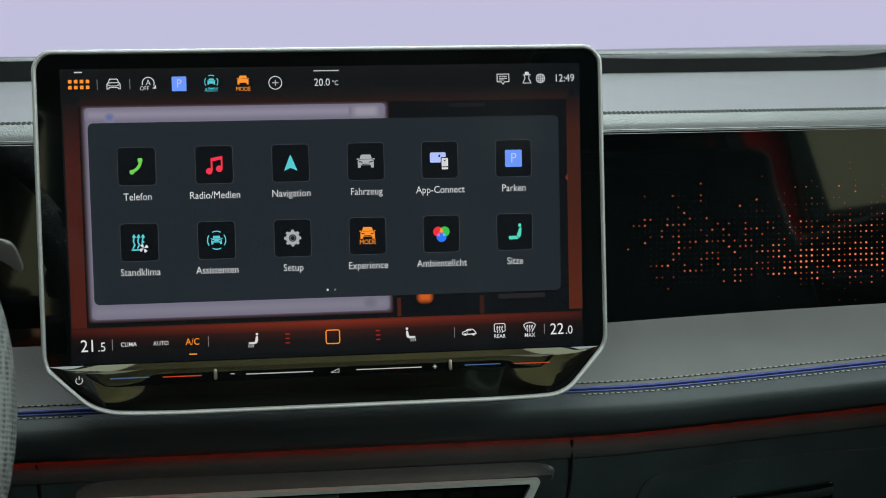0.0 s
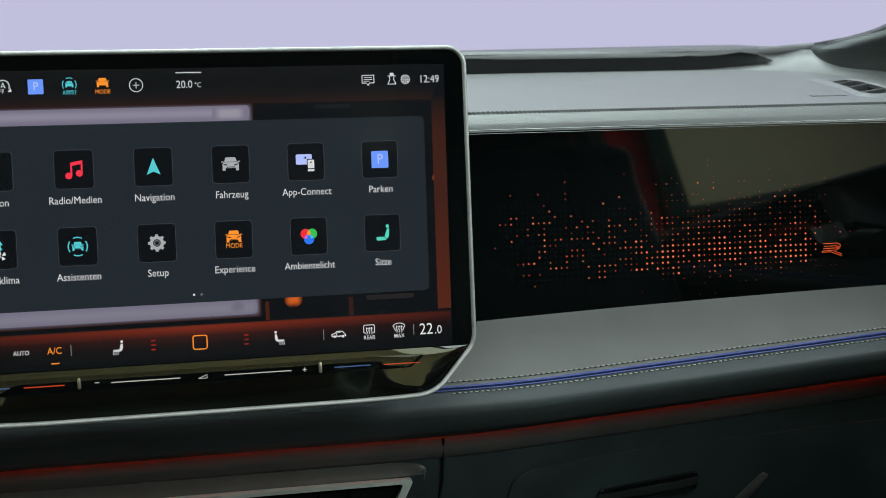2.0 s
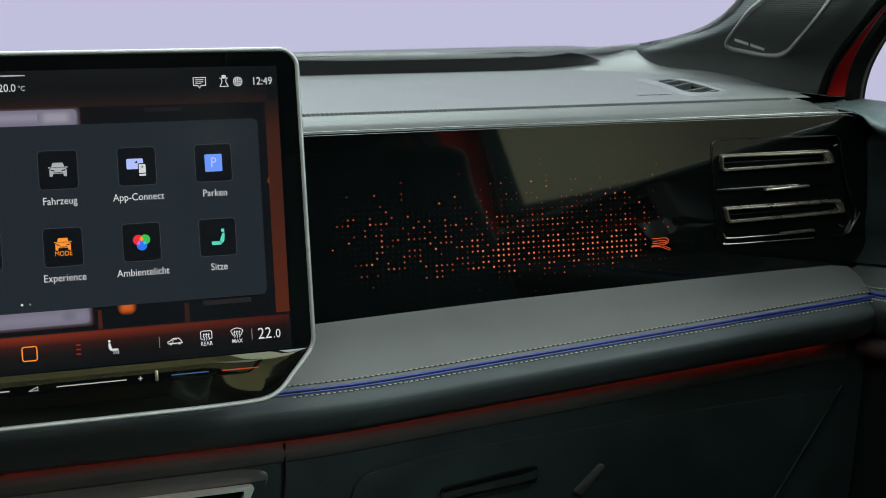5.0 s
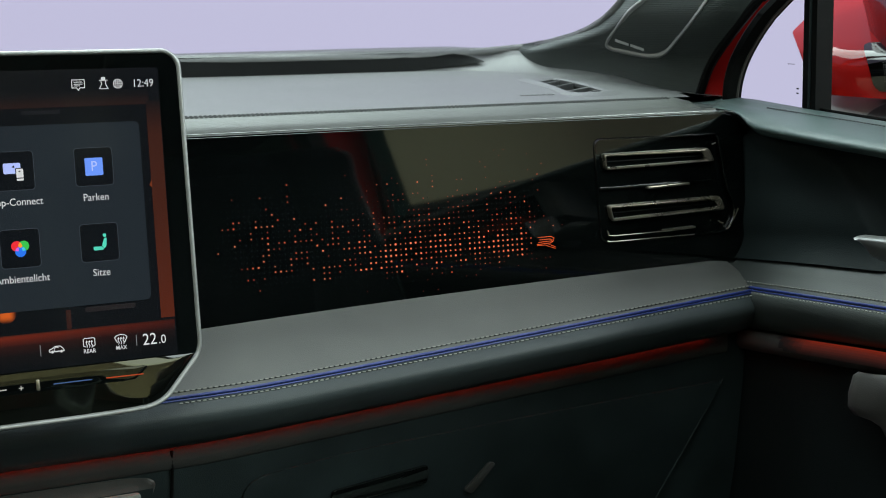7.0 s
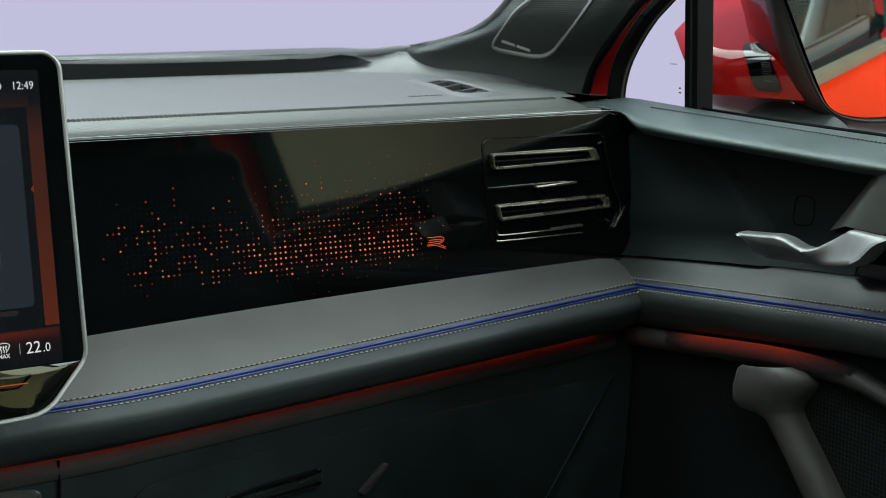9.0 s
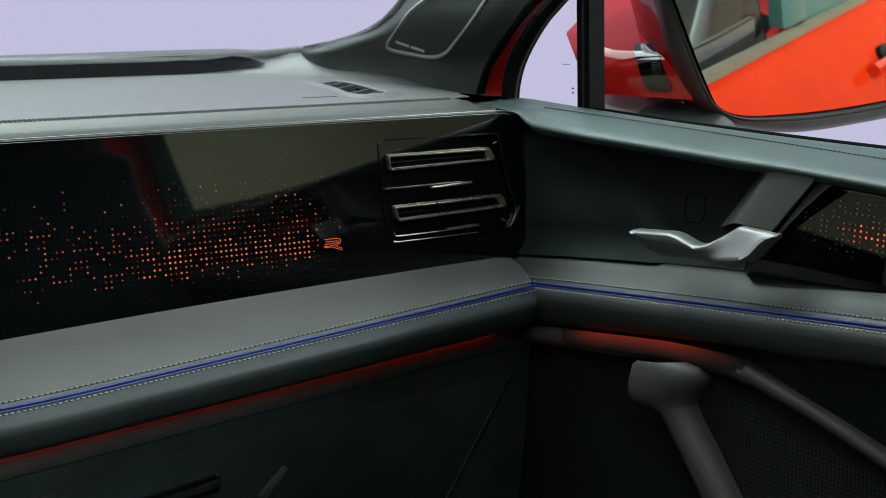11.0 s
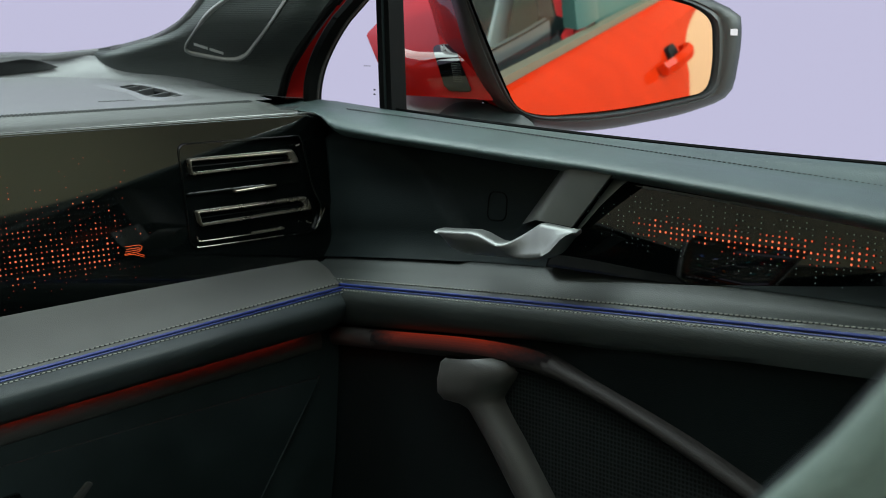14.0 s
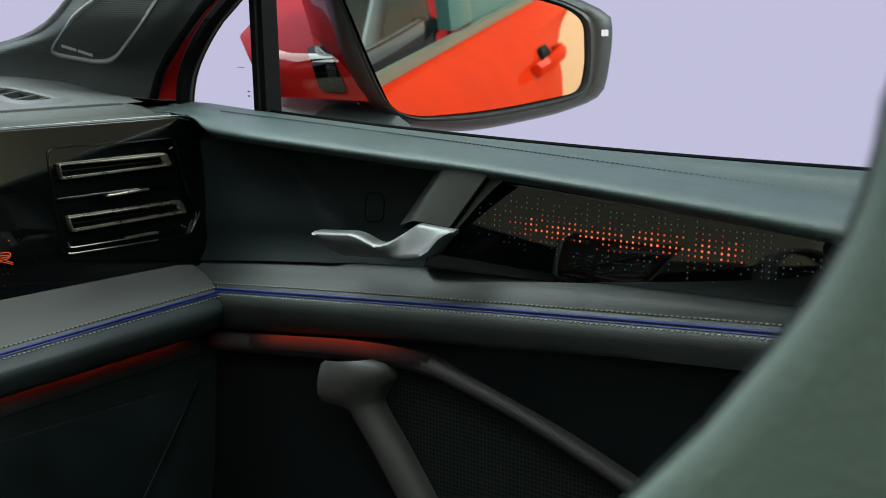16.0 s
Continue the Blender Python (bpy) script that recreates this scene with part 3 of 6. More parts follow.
# lit emblem: thin bent lines, as plain shapes
bm = bmesh.new()
for line in ([(0.5125, 1.0703), (0.5250, 1.0703), (0.5276, 1.0688), (0.5268, 1.0664), (0.5240, 1.0650), (0.5118, 1.0645)], [(0.5135, 1.0682), (0.5240, 1.0682), (0.5256, 1.0674), (0.5248, 1.0666), (0.5128, 1.0663)],
             [(0.5118, 1.0637), (0.5190, 1.0637), (0.5282, 1.0603)], [(0.5225, 1.0640), (0.5285, 1.0616)]):
    for (ax, az), (bx, bz) in zip(line, line[1:]):
        d = Vector((bx - ax, bz - az)).normalized()
        n = Vector((-d.y, d.x)) * 0.00018
        plate(bm, [(ax + n.x, az + n.y), (bx + n.x + d.x * 0.0003, bz + n.y + d.y * 0.0003), (bx - n.x + d.x * 0.0003, bz - n.y + d.y * 0.0003), (ax - n.x, az - n.y)], fs, 0.0003, 0.0006)
part("emblem", bm, glow("emblem_light", (240, 96, 44), 1.0), fascia, "small lit orange emblem")

# padded ledge
bm = bmesh.new()
rows = []
for x in XS:
    f, b, s = z_foot(x), z_blue(x), z_strip(x)
    e = max(0.0, (x - 0.675) / 0.03) ** 2 * 0.012
    rows.append([(x, 0.921 + e, f - 0.006), (x, 0.9165 + e, f - 0.0002), (x, 0.911 + e, lerp(f, b, 0.10)), (x, 0.898 + e, lerp(f, b, 0.34)), (x, 0.884 + e, lerp(f, b, 0.66)),
                 (x, 0.8722 + e, b + 0.0030), (x, 0.8680 + e, b - 0.0006), (x, 0.8620 + e, b - 0.0046), (x, 0.8580 + e, b - 0.0092), (x, 0.8562 + e, b - 0.0128), (x, 0.8580 + e, b - 0.0178), (x, 0.8618 + e, b - 0.0238),
                 (x, 0.8668 + e, b - 0.0305), (x, 0.8712 + e, b - 0.0352), (x, 0.874 + e, s + 0.0075), (x, 0.878 + e, s + 0.0050), (x, 0.881 + e, s + 0.0076), (x, 0.892 + e, s + 0.0085)])
loft(bm, [r[:7] for r in rows])
part("padded_ledge", bm, LEATHER, dash, "padded grey leather ledge", sharp=70)
bm = bmesh.new()
loft(bm, [r[6:] for r in rows])
part("ledge_roll", bm, LEATHER_SHADE, dash, "leather roll below the piping, darkened for shade", sharp=70)
bm = bmesh.new()
line = [(x, 0.8668, z_blue(x) + 0.0002) for x in XS]
tube(bm, line, 0.0011, 8)
part("piping", bm, BLUE, dash, "dark blue piping")
bm = bmesh.new()
tube(bm, [(x, y - 0.0014, z - 0.0019) for x, y, z in line], 0.0007, 6)
part("piping_edge", bm, BLUE, dash)
bm = bmesh.new()
stitches(bm, [(x, 0.8712, z_blue(x) + 0.0029) for x in XS])
for part_line in ([x for x in XS if x < -0.135], [x for x in XS if x > 0.185]):
    stitches(bm, [(x, 0.8635, z_blue(x) - 0.0033) for x in part_line], lift=(0, -0.0002, 0))
tagged(part("ledge_stitching", bm, THREAD, dash), "pale thread stitches", kind="stuff")

bm = bmesh.new()
tube(bm, [(x, 0.8716, z_blue(x) + 0.0026) for x in XS], 0.0006, 6)
for part_line in ([x for x in XS if x < -0.135], [x for x in XS if x > 0.185]):
    tube(bm, [(x, 0.8639, z_blue(x) - 0.0034) for x in part_line], 0.0006, 6)
part("stitch_groove", bm, DARK, dash, "dark sewn groove")

# lower dash with its light strip
bm = bmesh.new()
rows = []
for x in XS:
    s = z_strip(x)
    rows.append([(x, 0.8930, s + 0.006), (x, 0.8900, s), (x, 0.8890, s - 0.008), (x, 0.8886, s - 0.02), (x, 0.890, s - 0.045), (x, 0.897, 0.86), (x, 0.91, 0.78), (x, 0.94, 0.70), (x, 1.0, 0.62)])
loft(bm, rows)
part("lower_dash", bm, DARK, dash, "dark grained lower dash")
AMBIENT = glow("ambient_red_light", (255, 50, 22), 15.0)
bm = bmesh.new()
loft(bm, [[(x, 0.8895, z_strip(x) + 0.0055), (x, 0.8872, z_strip(x) + 0.001), (x, 0.8862, z_strip(x) - 0.006), (x, 0.8868, z_strip(x) - 0.013), (x, 0.8885, z_strip(x) - 0.0145)] for x in XS if x < 0.69])
part("glow_channel", bm, GREY, dash, "grey channel below the light strip", sharp=60)
bm = bmesh.new()
tube(bm, [(x, 0.8848, z_strip(x) + 0.0060) for x in XS if x < 0.675], 0.0008, 6)
part("light_strip", bm, AMBIENT, dash, "dim red ambient light strip")
bm = bmesh.new()
tube(bm, smooth_path([(0.1985, 0.8872, 0.9475), (0.1985, 0.8878, 0.930), (0.1965, 0.890, 0.905), (0.188, 0.895, 0.875), (0.180, 0.90, 0.85)]), 0.0012, 6)
part("centre_joint", bm, RUBBER, dash)
bm = bmesh.new()
tube(bm, [(-0.1765, 0.8872, 0.9475), (-0.175, 0.889, 0.915), (-0.172, 0.896, 0.86)], 0.0010, 6)
part("cluster_joint", bm, RUBBER, dash)

# glovebox
glove = thing("glovebox", "dark grained glovebox lid below the dashboard", "glovebox")
lid = rounded([(0.246, 0.78), (0.248, 0.916), (0.34, 0.926), (0.50, 0.9325), (0.676, 0.9375), (0.590, 0.78)], [0.01, 0.022, 0.02, 0.02, 0.006, 0.01], 6)
low = lambda a, b, d: Vector((a, 0.8885 + max(0, 0.92 - b) * 0.13 - d, b))
bm = bmesh.new()
plate(bm, lid, low, -0.01, 0.0022, 0.0012)
part("lid", bm, DARK, glove)
bm = bmesh.new()
tube(bm, [low(a, b, 0.0012) for a, b in [(0.677, 0.939), (0.645, 0.885), (0.612, 0.828), (0.588, 0.785)]], 0.0011, 6)
part("lid_edge", bm, DARK, glove)
bm = bmesh.new()
plate(bm, rounded([(0.318, 0.884), (0.318, 0.8965), (0.398, 0.9055), (0.398, 0.890)], 0.004), low, 0.001, 0.004, 0.001)
part("latch", bm, PIANO, glove, "black latch")
bm = bmesh.new()
plate(bm, rounded([(0.43, 0.878), (0.452, 0.899), (0.457, 0.897), (0.437, 0.874)], 0.002), low, 0.001, 0.0045, 0.001)
part("latch_edge", bm, GREY, glove)

# centre air vent below the display
vent = thing("centre_air_vent", "black centre air vent with a bright metal frame", "air vent", pose(0.0125, 0, 0))
fv = lambda a, b, d: Vector((a, 0.8905 + max(0, 0.92 - b) * 0.16 - d, b))
outer = rounded([(-0.155, 0.85), (-0.166, 0.928), (-0.145, 0.9335), (0.155, 0.9315), (0.176, 0.928), (0.150, 0.85)], 0.008, 4)
bm = bmesh.new()
plate(bm, outer, fv, -0.02, 0.003, 0.002)
part("bezel", bm, BRACKET, vent, "dark brown-grey bezel")
o = rounded([(-0.140, 0.855), (-0.1655, 0.9208), (0.1635, 0.9198), (0.137, 0.855)], 0.004, 4)
i = rounded([(-0.1365, 0.858), (-0.1590, 0.9176), (0.1560, 0.9166), (0.1325, 0.858)], 0.003, 4)
bm = bmesh.new()
ring_plate(bm, o, i, fv, 0.002, 0.0075)
part("frame", bm, SATIN, vent, "bright satin metal frame")
bm = bmesh.new()
plate(bm, i, fv, 0.0025, 0.0035)
part("grille_back", bm, RUBBER, vent)
for k in range(12):
    bm = bmesh.new()
    x = -0.12 + k * 0.0216
    plate(bm, rect(x, 0.887, 0.0022, 0.052, 0.0008), fv, 0.003, 0.006)
    part("slat", bm, PIANO, vent)
bm = bmesh.new()
plate(bm, rect(0.0, 0.9045, 0.036, 0.022, 0.002), fv, 0.003, 0.0085, 0.001)
part("tab", bm, DARK, vent)

# side air vent, sunk into the fascia
side = thing("side_air_vent", "black side air vent with two smoked chrome frames", "air vent")
lip_in = [(lerp(a, 0.640, 0.028), lerp(b, 1.1035, 0.036)) for a, b in VENT_HOLE]
bm = bmesh.new()
loft(bm, [[fs(a, b, d) for a, b in line] for line, d in ((VENT_HOLE, -0.002), (VENT_HOLE, 0.0008), ([(lerp(a, c, 0.35), lerp(b, e, 0.35)) for (a, b), (c, e) in zip(VENT_HOLE, lip_in)], 0.0014),
                                                          ([(lerp(a, c, 0.8), lerp(b, e, 0.8)) for (a, b), (c, e) in zip(VENT_HOLE, lip_in)], 0.0008), (lip_in, -0.0012), (lip_in, -0.013))], True)
part("surround", bm, PIANO, side, "glossy black rounded surround", sharp=60)
bm = bmesh.new()
plate(bm, VENT_HOLE, fs, -0.010, -0.0045)
part("vent_back", bm, PIANO, side)


def vent_frame(outer, inner):
    """A chrome frame like a flat funnel, with a broad slanted face at its far end."""
    o, i = rounded(outer, [0.0026, 0.0022, 0.0045, 0.0035], 5), rounded(inner, [0.0014, 0.0012, 0.0026, 0.0020], 5)
    mid = [(lerp(a, c, 0.5), lerp(b, e, 0.5)) for (a, b), (c, e) in zip(o, i)]
    bm = bmesh.new()
    loft(bm, [[fs(a, b, d) for a, b in line] for line, d in ((o, -0.0046), (o, -0.0012), ([(lerp(a, c, 0.18), lerp(b, e, 0.18)) for (a, b), (c, e) in zip(o, i)], 0.0004), (mid, 0.0008), (i, -0.0006), (i, -0.0046))], True)
    ob = part("vent_frame", bm, CHROME, side, "smoked chrome frame", sharp=50)
    (a0, b0), (a1, b1) = inner[0], inner[3]
    for v, deep in ((0.5, -0.0036),):
        bm = bmesh.new()
        z0, z1 = lerp(inner[0][1], inner[1][1], v), lerp(inner[3][1], inner[2][1], v)
        plate(bm, [(a0, z0 - 0.0005), (a0, z0 + 0.0005), (a1, z1 + 0.0005), (a1, z1 - 0.0005)], fs, -0.012, deep)
        part("louvre", bm, RUBBER, ob)


vent_frame([(0.5806, 1.1205), (0.5793, 1.1342), (0.6862, 1.1343), (0.6920, 1.1222)], [(0.5824, 1.1226), (0.5816, 1.1320), (0.6797, 1.1308), (0.6822, 1.1240)])
vent_frame([(0.5844, 1.0778), (0.5819, 1.0912), (0.6966, 1.0921), (0.7012, 1.0800)], [(0.5866, 1.0799), (0.5844, 1.0888), (0.6896, 1.0887), (0.6936, 1.0826)])
bm = bmesh.new()
plate(bm, [(0.5765, 1.1036), (0.5765, 1.1062), (0.6880, 1.1066), (0.6890, 1.1044)], fs, -0.006, -0.0025, 0.0006)
part("cross_bar", bm, PIANO, side, "glossy black cross bar")
for a0, a1, b0, b1, h in ((0.6213, 0.6641, 1.1036, 1.1048, 0.0021), (0.6361, 0.6682, 1.0662, 1.0672, 0.0018)):
    bm = bmesh.new()
    plate(bm, rounded([(a0, b0 - h / 2), (a0, b0 + h / 2), (a1, b1 + h / 2), (a1, b1 - h / 2)], 0.0006, 3), fs, -0.006, 0.0004, 0.0007)
    part("slider", bm, CHROME, side, "small bright metal slider")
bm = bmesh.new()
tube(bm, smooth_path([fs(0.5795, 1.0705, -0.0006), fs(0.5808, 1.0675, -0.0004), fs(0.5840, 1.0660, -0.0002), fs(0.6100, 1.0659, 0.0), fs(0.6361, 1.0660, 0.0)]), 0.00050, 6)
part("trim_and_glint", bm, CHROME, side)
bm = bmesh.new()
tube(bm, smooth_path([fs(0.5790, 1.0628, 0.0012), fs(0.5815, 1.0616, 0.0014), fs(0.6200, 1.0613, 0.0014), fs(0.6657, 1.0613, 0.0014)]), 0.00045, 6)
part("trim_and_glint", bm, CHROME, side)
# the last short chrome piece is a highlight at the corner, put in as shape
for line, r in (([(0.7002, 1.0632), (0.7074, 1.0708), (0.7132, 1.0803)], 0.0005), ([(0.6915, 1.0709), (0.6942, 1.0692), (0.6965, 1.0688)], 0.0007), ([(0.6880, 1.1372), (0.6900, 1.1378), (0.6918, 1.1384)], 0.0006)):
    bm = bmesh.new()
    tube(bm, smooth_path([fs(a, b, 0.0012) for a, b in line]), r, 6)
    part("trim_and_glint", bm, CHROME, side)

# demister vent in the dash top
dem = thing("demister_vent", "slatted demister vent set into the dash top", "air vent")
top = lambda a, b, d: Vector((a, b, 1.1768 + (b - 0.955) * 0.0372 + d))
outer = rounded([(0.622, 1.1656), (0.660, 1.178), (0.673, 1.1478), (0.6666, 1.095), (0.650, 1.035), (0.6433, 0.9974), (0.6221, 0.9846), (0.594, 0.985), (0.5865, 1.0111), (0.6062, 1.0704)], 0.010, 3)
middle = [(lerp(a, c, 0.45), lerp(b, d, 0.45)) for (a, b), (c, d) in zip(outer, OPENING)]
near = [(lerp(a, c, 0.85), lerp(b, d, 0.85)) for (a, b), (c, d) in zip(outer, OPENING)]
bm = bmesh.new()
loft(bm, [[top(a, b, d) for a, b in line] for line, d in ((outer, 0.0001), (middle, 0.0022), (near, 0.0022), (OPENING, 0.0012), (OPENING, -0.004))], True)
part("frame", bm, DASH_TOP, dem, "smooth pale grey frame", sharp=60)
bm = bmesh.new()
solid(bm, [[top(a, b, d) for a, b in OPENING] for d in (-0.002, -0.03)])
bmesh.ops.delete(bm, geom=[f for f in bm.faces if len(f.verts) > 4][:1], context="FACES_ONLY")
part("opening", bm, RUBBER, dem, "dark duct")
for (a0, b0), (a1, b1) in (((0.628, 1.114), (0.6535, 1.1316)), ((0.6128, 1.0735), (0.6528, 1.1040)), ((0.5995, 1.0286), (0.6440, 1.0600)), ((0.6041, 1.0072), (0.6385, 1.0336))):
    bm = bmesh.new()
    plate(bm, [(a0, b0 - 0.0016), (a0, b0 + 0.0016), (a1, b1 + 0.0016), (a1, b1 - 0.0016)], top, -0.014, 0.0010, 0.0005)
    part("slat", bm, DASH_TOP, dem)

# ---- display ----
show = thing("infotainment_display", "wide freestanding touch display in a silver rim showing a menu", "display", pose(0.026, 0.84095, 1.115, -6.446))
F = lambda a, b, d: Vector((a / 1000, -d / 1000, b / 1000))
body = [(-183.3, 107), (-176, 115.7), (174.8, 115.7), (182.9, 107.5), (184.2, -80), (181.5, -87), (157.8, -111.6), (147, -116.2), (132, -117.4), (118, -118.1), (104, -118.4), (-97, -118.4), (-112, -118.1), (-126, -117.4), (-140, -116.2), (-154.8, -111.8), (-182, -88), (-184.2, -80)]
rad = [5, 8, 8, 5, 8, 8, 14, 6, 6, 6, 6, 6, 6, 6, 6, 16, 8, 8]


def lean(a, b):
    """How far the bar below the picture stands forward; more towards its ends."""
    k = min(max((abs(a) - 108) / 40, 0), 1)
    return lerp(4.4, 8.2, k * k * (3 - 2 * k)) * max(0.0, -84.6 - b) / 28


def inset(points, d):
    """The outline drawn in by d."""
    k, out = len(points), []
    for i, p in enumerate(points):
        a, b = Vector(points[i - 1]), Vector(points[(i + 1) % k])
        p = Vector(p)
        n1 = Vector((p.y - a.y, a.x - p.x)).normalized()
        n2 = Vector((b.y - p.y, p.x - b.x)).normalized()
        n = (n1 + n2).normalized()
        out.append(tuple(p + n * d / max(n.dot(n1), 0.5)))
    return out


hull = rounded(body, rad, 6)
face_line = rounded(inset(body, 3.4), rad, 6)
bm = bmesh.new()
solid(bm, [[F(a, b, d) for a, b in rounded(inset(body, s), rad, 6)] for s, d in ((26, -26), (8, -14), (0.6, -6), (0.0, -2.5))])
part("back_shell", bm, PIANO, show, "black rear shell")
bm = bmesh.new()
loft(bm, [[F(a, b, d + lean(a, b) * min(1, (d + 6) / 4)) for a, b in rounded(inset(body, s), rad, 6)] for s, d in ((0.3, -6), (0.0, -2.5), (0.2, -0.4), (0.7, 0.9), (1.5, 1.4), (2.4, 1.2), (3.1, 0.4), (3.4, -0.6))], True)
rim = part("rim", bm, RIM, show, "satin silver rim", sharp=60)
bm = bmesh.new()
plate(bm, face_line, F, -1.5, 0.0)
glass = part("glass", bm, GLOSS, show, "black glass front")
# the slanted lacquered bar below the picture


def bar_sheet(bm, low, top, a0, a1, lift, swell, columns=72):
    rows = []
    for k in range(columns + 1):
        a = lerp(a0, a1, k / columns)
        b1 = along(low, a)
        rows.append([F(a, lerp(top, b1, v), lift + swell * (1 - (2 * v - 1) ** 4) * min(1, (top - b1) / 8) + lean(a, lerp(top, b1, v))) for v in (q / 10 for q in range(11))])
    loft(bm, rows)


bm = bmesh.new()
bar_low = [(-179.6, -85.2), (-160, -103.5), (-152, -108.4), (-146, -110.8), (-138, -112.6), (-124, -113.4), (-97, -114.3), (104, -114.3), (130, -113.4), (145, -112.6), (150, -111.0), (155, -108.2), (162, -101.0), (178, -84.8)]
bar_sheet(bm, bar_low, -84.6, -179.6, 178, 0.3, 0.7)
control = part("control_bar", bm, BAR, show, "glossy black touch bar", sharp=60)
FB = lambda a, b, d: F(a, b, d + 0.1 + lean(a, b))
bm = bmesh.new()
bar_sheet(bm, [(-157, -91.5), (-144, -98.9), (-138, -99.5), (134, -97.6), (139, -97.0), (146, -90.5)], -88.5, -157, 146, 0.85, 0.3)
part("touch_groove", bm, GLOSS, control)


def mark(name, outline, d, material, parent, label="", thick=0.12):
    bm = bmesh.new()
    plate(bm, outline, FB if parent is control else F, d - thick, d)
    return part(name, bm, material, parent, label)


def words(text, a, b, size, material, parent, d=1.0, anchor="CENTER", bold=0.0):
    name = "label"
    return lettering(name, text, size, lambda x, y: F(a + x * 0.97, b + y * 1.09, d), material, parent, anchor, bold)


def bars(shapes, d, material, parent, name="icon"):
    """One pictogram, joined from flat outlines."""
    bm = bmesh.new()
    for o in shapes:
        plate(bm, o, FB if parent is control else F, d - 0.1, d)
    return part(name, bm, material, parent)


def arc(cx, cz, r, w, a0, a1, n=10):
    q = [radians(lerp(a0, a1, k / n)) for k in range(n + 1)]
    return [(cx + (r + w / 2) * math.cos(v), cz + (r + w / 2) * math.sin(v)) for v in q] + [(cx + (r - w / 2) * math.cos(v), cz + (r - w / 2) * math.sin(v)) for v in reversed(q)]


def stroke(points, w):
    """A thin bent line as outlines, one for each stretch."""
    out = []
    for (ax, ay), (bx, by) in zip(points, points[1:]):
        d = Vector((bx - ax, by - ay))
        n = Vector((-d.y, d.x)).normalized() * w / 2
        e = d.normalized() * w * 0.35
        out.append([(ax - e.x + n.x, ay - e.y + n.y), (bx + e.x + n.x, by + e.y + n.y), (bx + e.x - n.x, by + e.y - n.y), (ax - e.x - n.x, ay - e.y - n.y)])
    return out


WHITE = glow("display_white", (214, 216, 216))
GREYLIT = glow("display_grey", (120, 124, 126))
ORANGE = glow("display_orange", (250, 146, 44))
CYAN = glow("display_cyan", (84, 200, 208))
BLUELIT = glow("display_blue", (106, 150, 248))
PALE = glow("display_pale_blue", (176, 192, 250))
GREEN = glow("display_green", (112, 204, 82))
REDLIT = glow("display_red", (240, 50, 72))
TEAL = glow("display_teal", (84, 214, 186))
SILVER = glow("display_silver", (168, 170, 172))
DIMRED = glow("display_dim_red", (150, 34, 24))
PANEL = glow("display_menu_grey", (28, 35, 40))
TILE = glow("display_tile_black", (2, 4, 7))
EDGE = glow("display_tile_edge", (62, 68, 74))
CARDLIT = glow_soft("display_blurred_card", (114, 110, 128), 0.022, 0.032, (40, 18, 14))
CARDHI = glow_soft("display_blurred_field", (136, 131, 148), 0.02, 0.5, (114, 110, 128))
BLACKLIT = glow("display_black", (2, 3, 5))
LINEBLUE = glow("mark_blue", (62, 88, 128))
LINERED = glow("mark_red", (172, 58, 22))
LINEGREY = glow("mark_grey", (186, 184, 176))

# picture behind the menu
picture = mark("picture", rect(0.8, 9.8, 333, 187, 1.0), 0.3, BLACKLIT, show, "lit picture with an orange and black ground")
mark("left_glow", [(-164.5, -61), (-155, -61), (-155, 82), (-164.5, 82)], 0.42, glow_ramp("left_glow_light", "Z", [(0, (70, 22, 10)), (0.75, (58, 17, 10)), (1, (14, 8, 8))]), picture)
mark("right_glow", [(158, -59), (167, -59), (167, 82), (158, 82)], 0.42, glow_ramp("right_glow_light", "Z", [(0, (80, 29, 9)), (0.5, (62, 25, 10)), (0.85, (54, 23, 11)), (1, (14, 8, 7))]), picture)
mark("top_glow", [(-155, 80), (160, 80), (160, 90), (-155, 90)], 0.40, glow_ramp("top_glow_light", "Z", [(0, (34, 15, 10)), (0.6, (14, 9, 9)), (1, (6, 7, 9))]), picture)
mark("black_card", rect(101, 12, 110, 136, 3), 0.46, BLACKLIT, picture)
mark("card_gap", [(156.5, 28), (158.3, 26), (158.3, 31)], 0.5, glow("card_gap_light", (110, 46, 16)), picture)
mark("low_gap", [(43.5, -60), (46, -60), (46, -48), (43.5, -48)], 0.5, glow("low_gap_light", (66, 24, 11)), picture)
mark("low_gap", [(98, -60), (101, -60), (101, -48), (98, -48)], 0.5, glow("low_gap_light", (46, 18, 10)), picture)
mark("blurred_card", rect(-56.5, 11.5, 195, 138.4, 2.5), 0.5, CARDLIT, picture, "blurred pale map card")
mark("card_field", rect(-56.5, 74.5, 190, 9, 3), 0.6, CARDHI, picture)
mark("card_field", rect(26, 74.0, 22, 10, 3), 0.65, glow_soft("card_field_light", (146, 142, 154), 0.3, 0.4, (114, 110, 128)), picture)
mark("card_field", rect(-56.5, -51, 190, 9, 4), 0.6, glow_soft("card_low_light", (122, 119, 134), 0.02, 0.5, (114, 110, 128)), picture)
mark("card_dot", disc(-136, 72.6, 3.4), 0.68, glow_soft("card_dot_light", (92, 104, 156), 0.45, 0.45, (126, 122, 140)), picture)
mark("card_dot", disc(26, -49.5, 5), 0.68, glow_soft("card_knob_light", (104, 104, 118), 0.45, 0.45, (116, 112, 128)), picture)
mark("orange_ball", disc(61.8, -46.5, 6.4), 0.62, glow_soft("orange_ball_light", (196, 88, 24), 0.35, 0.35, (30, 12, 8)), picture)
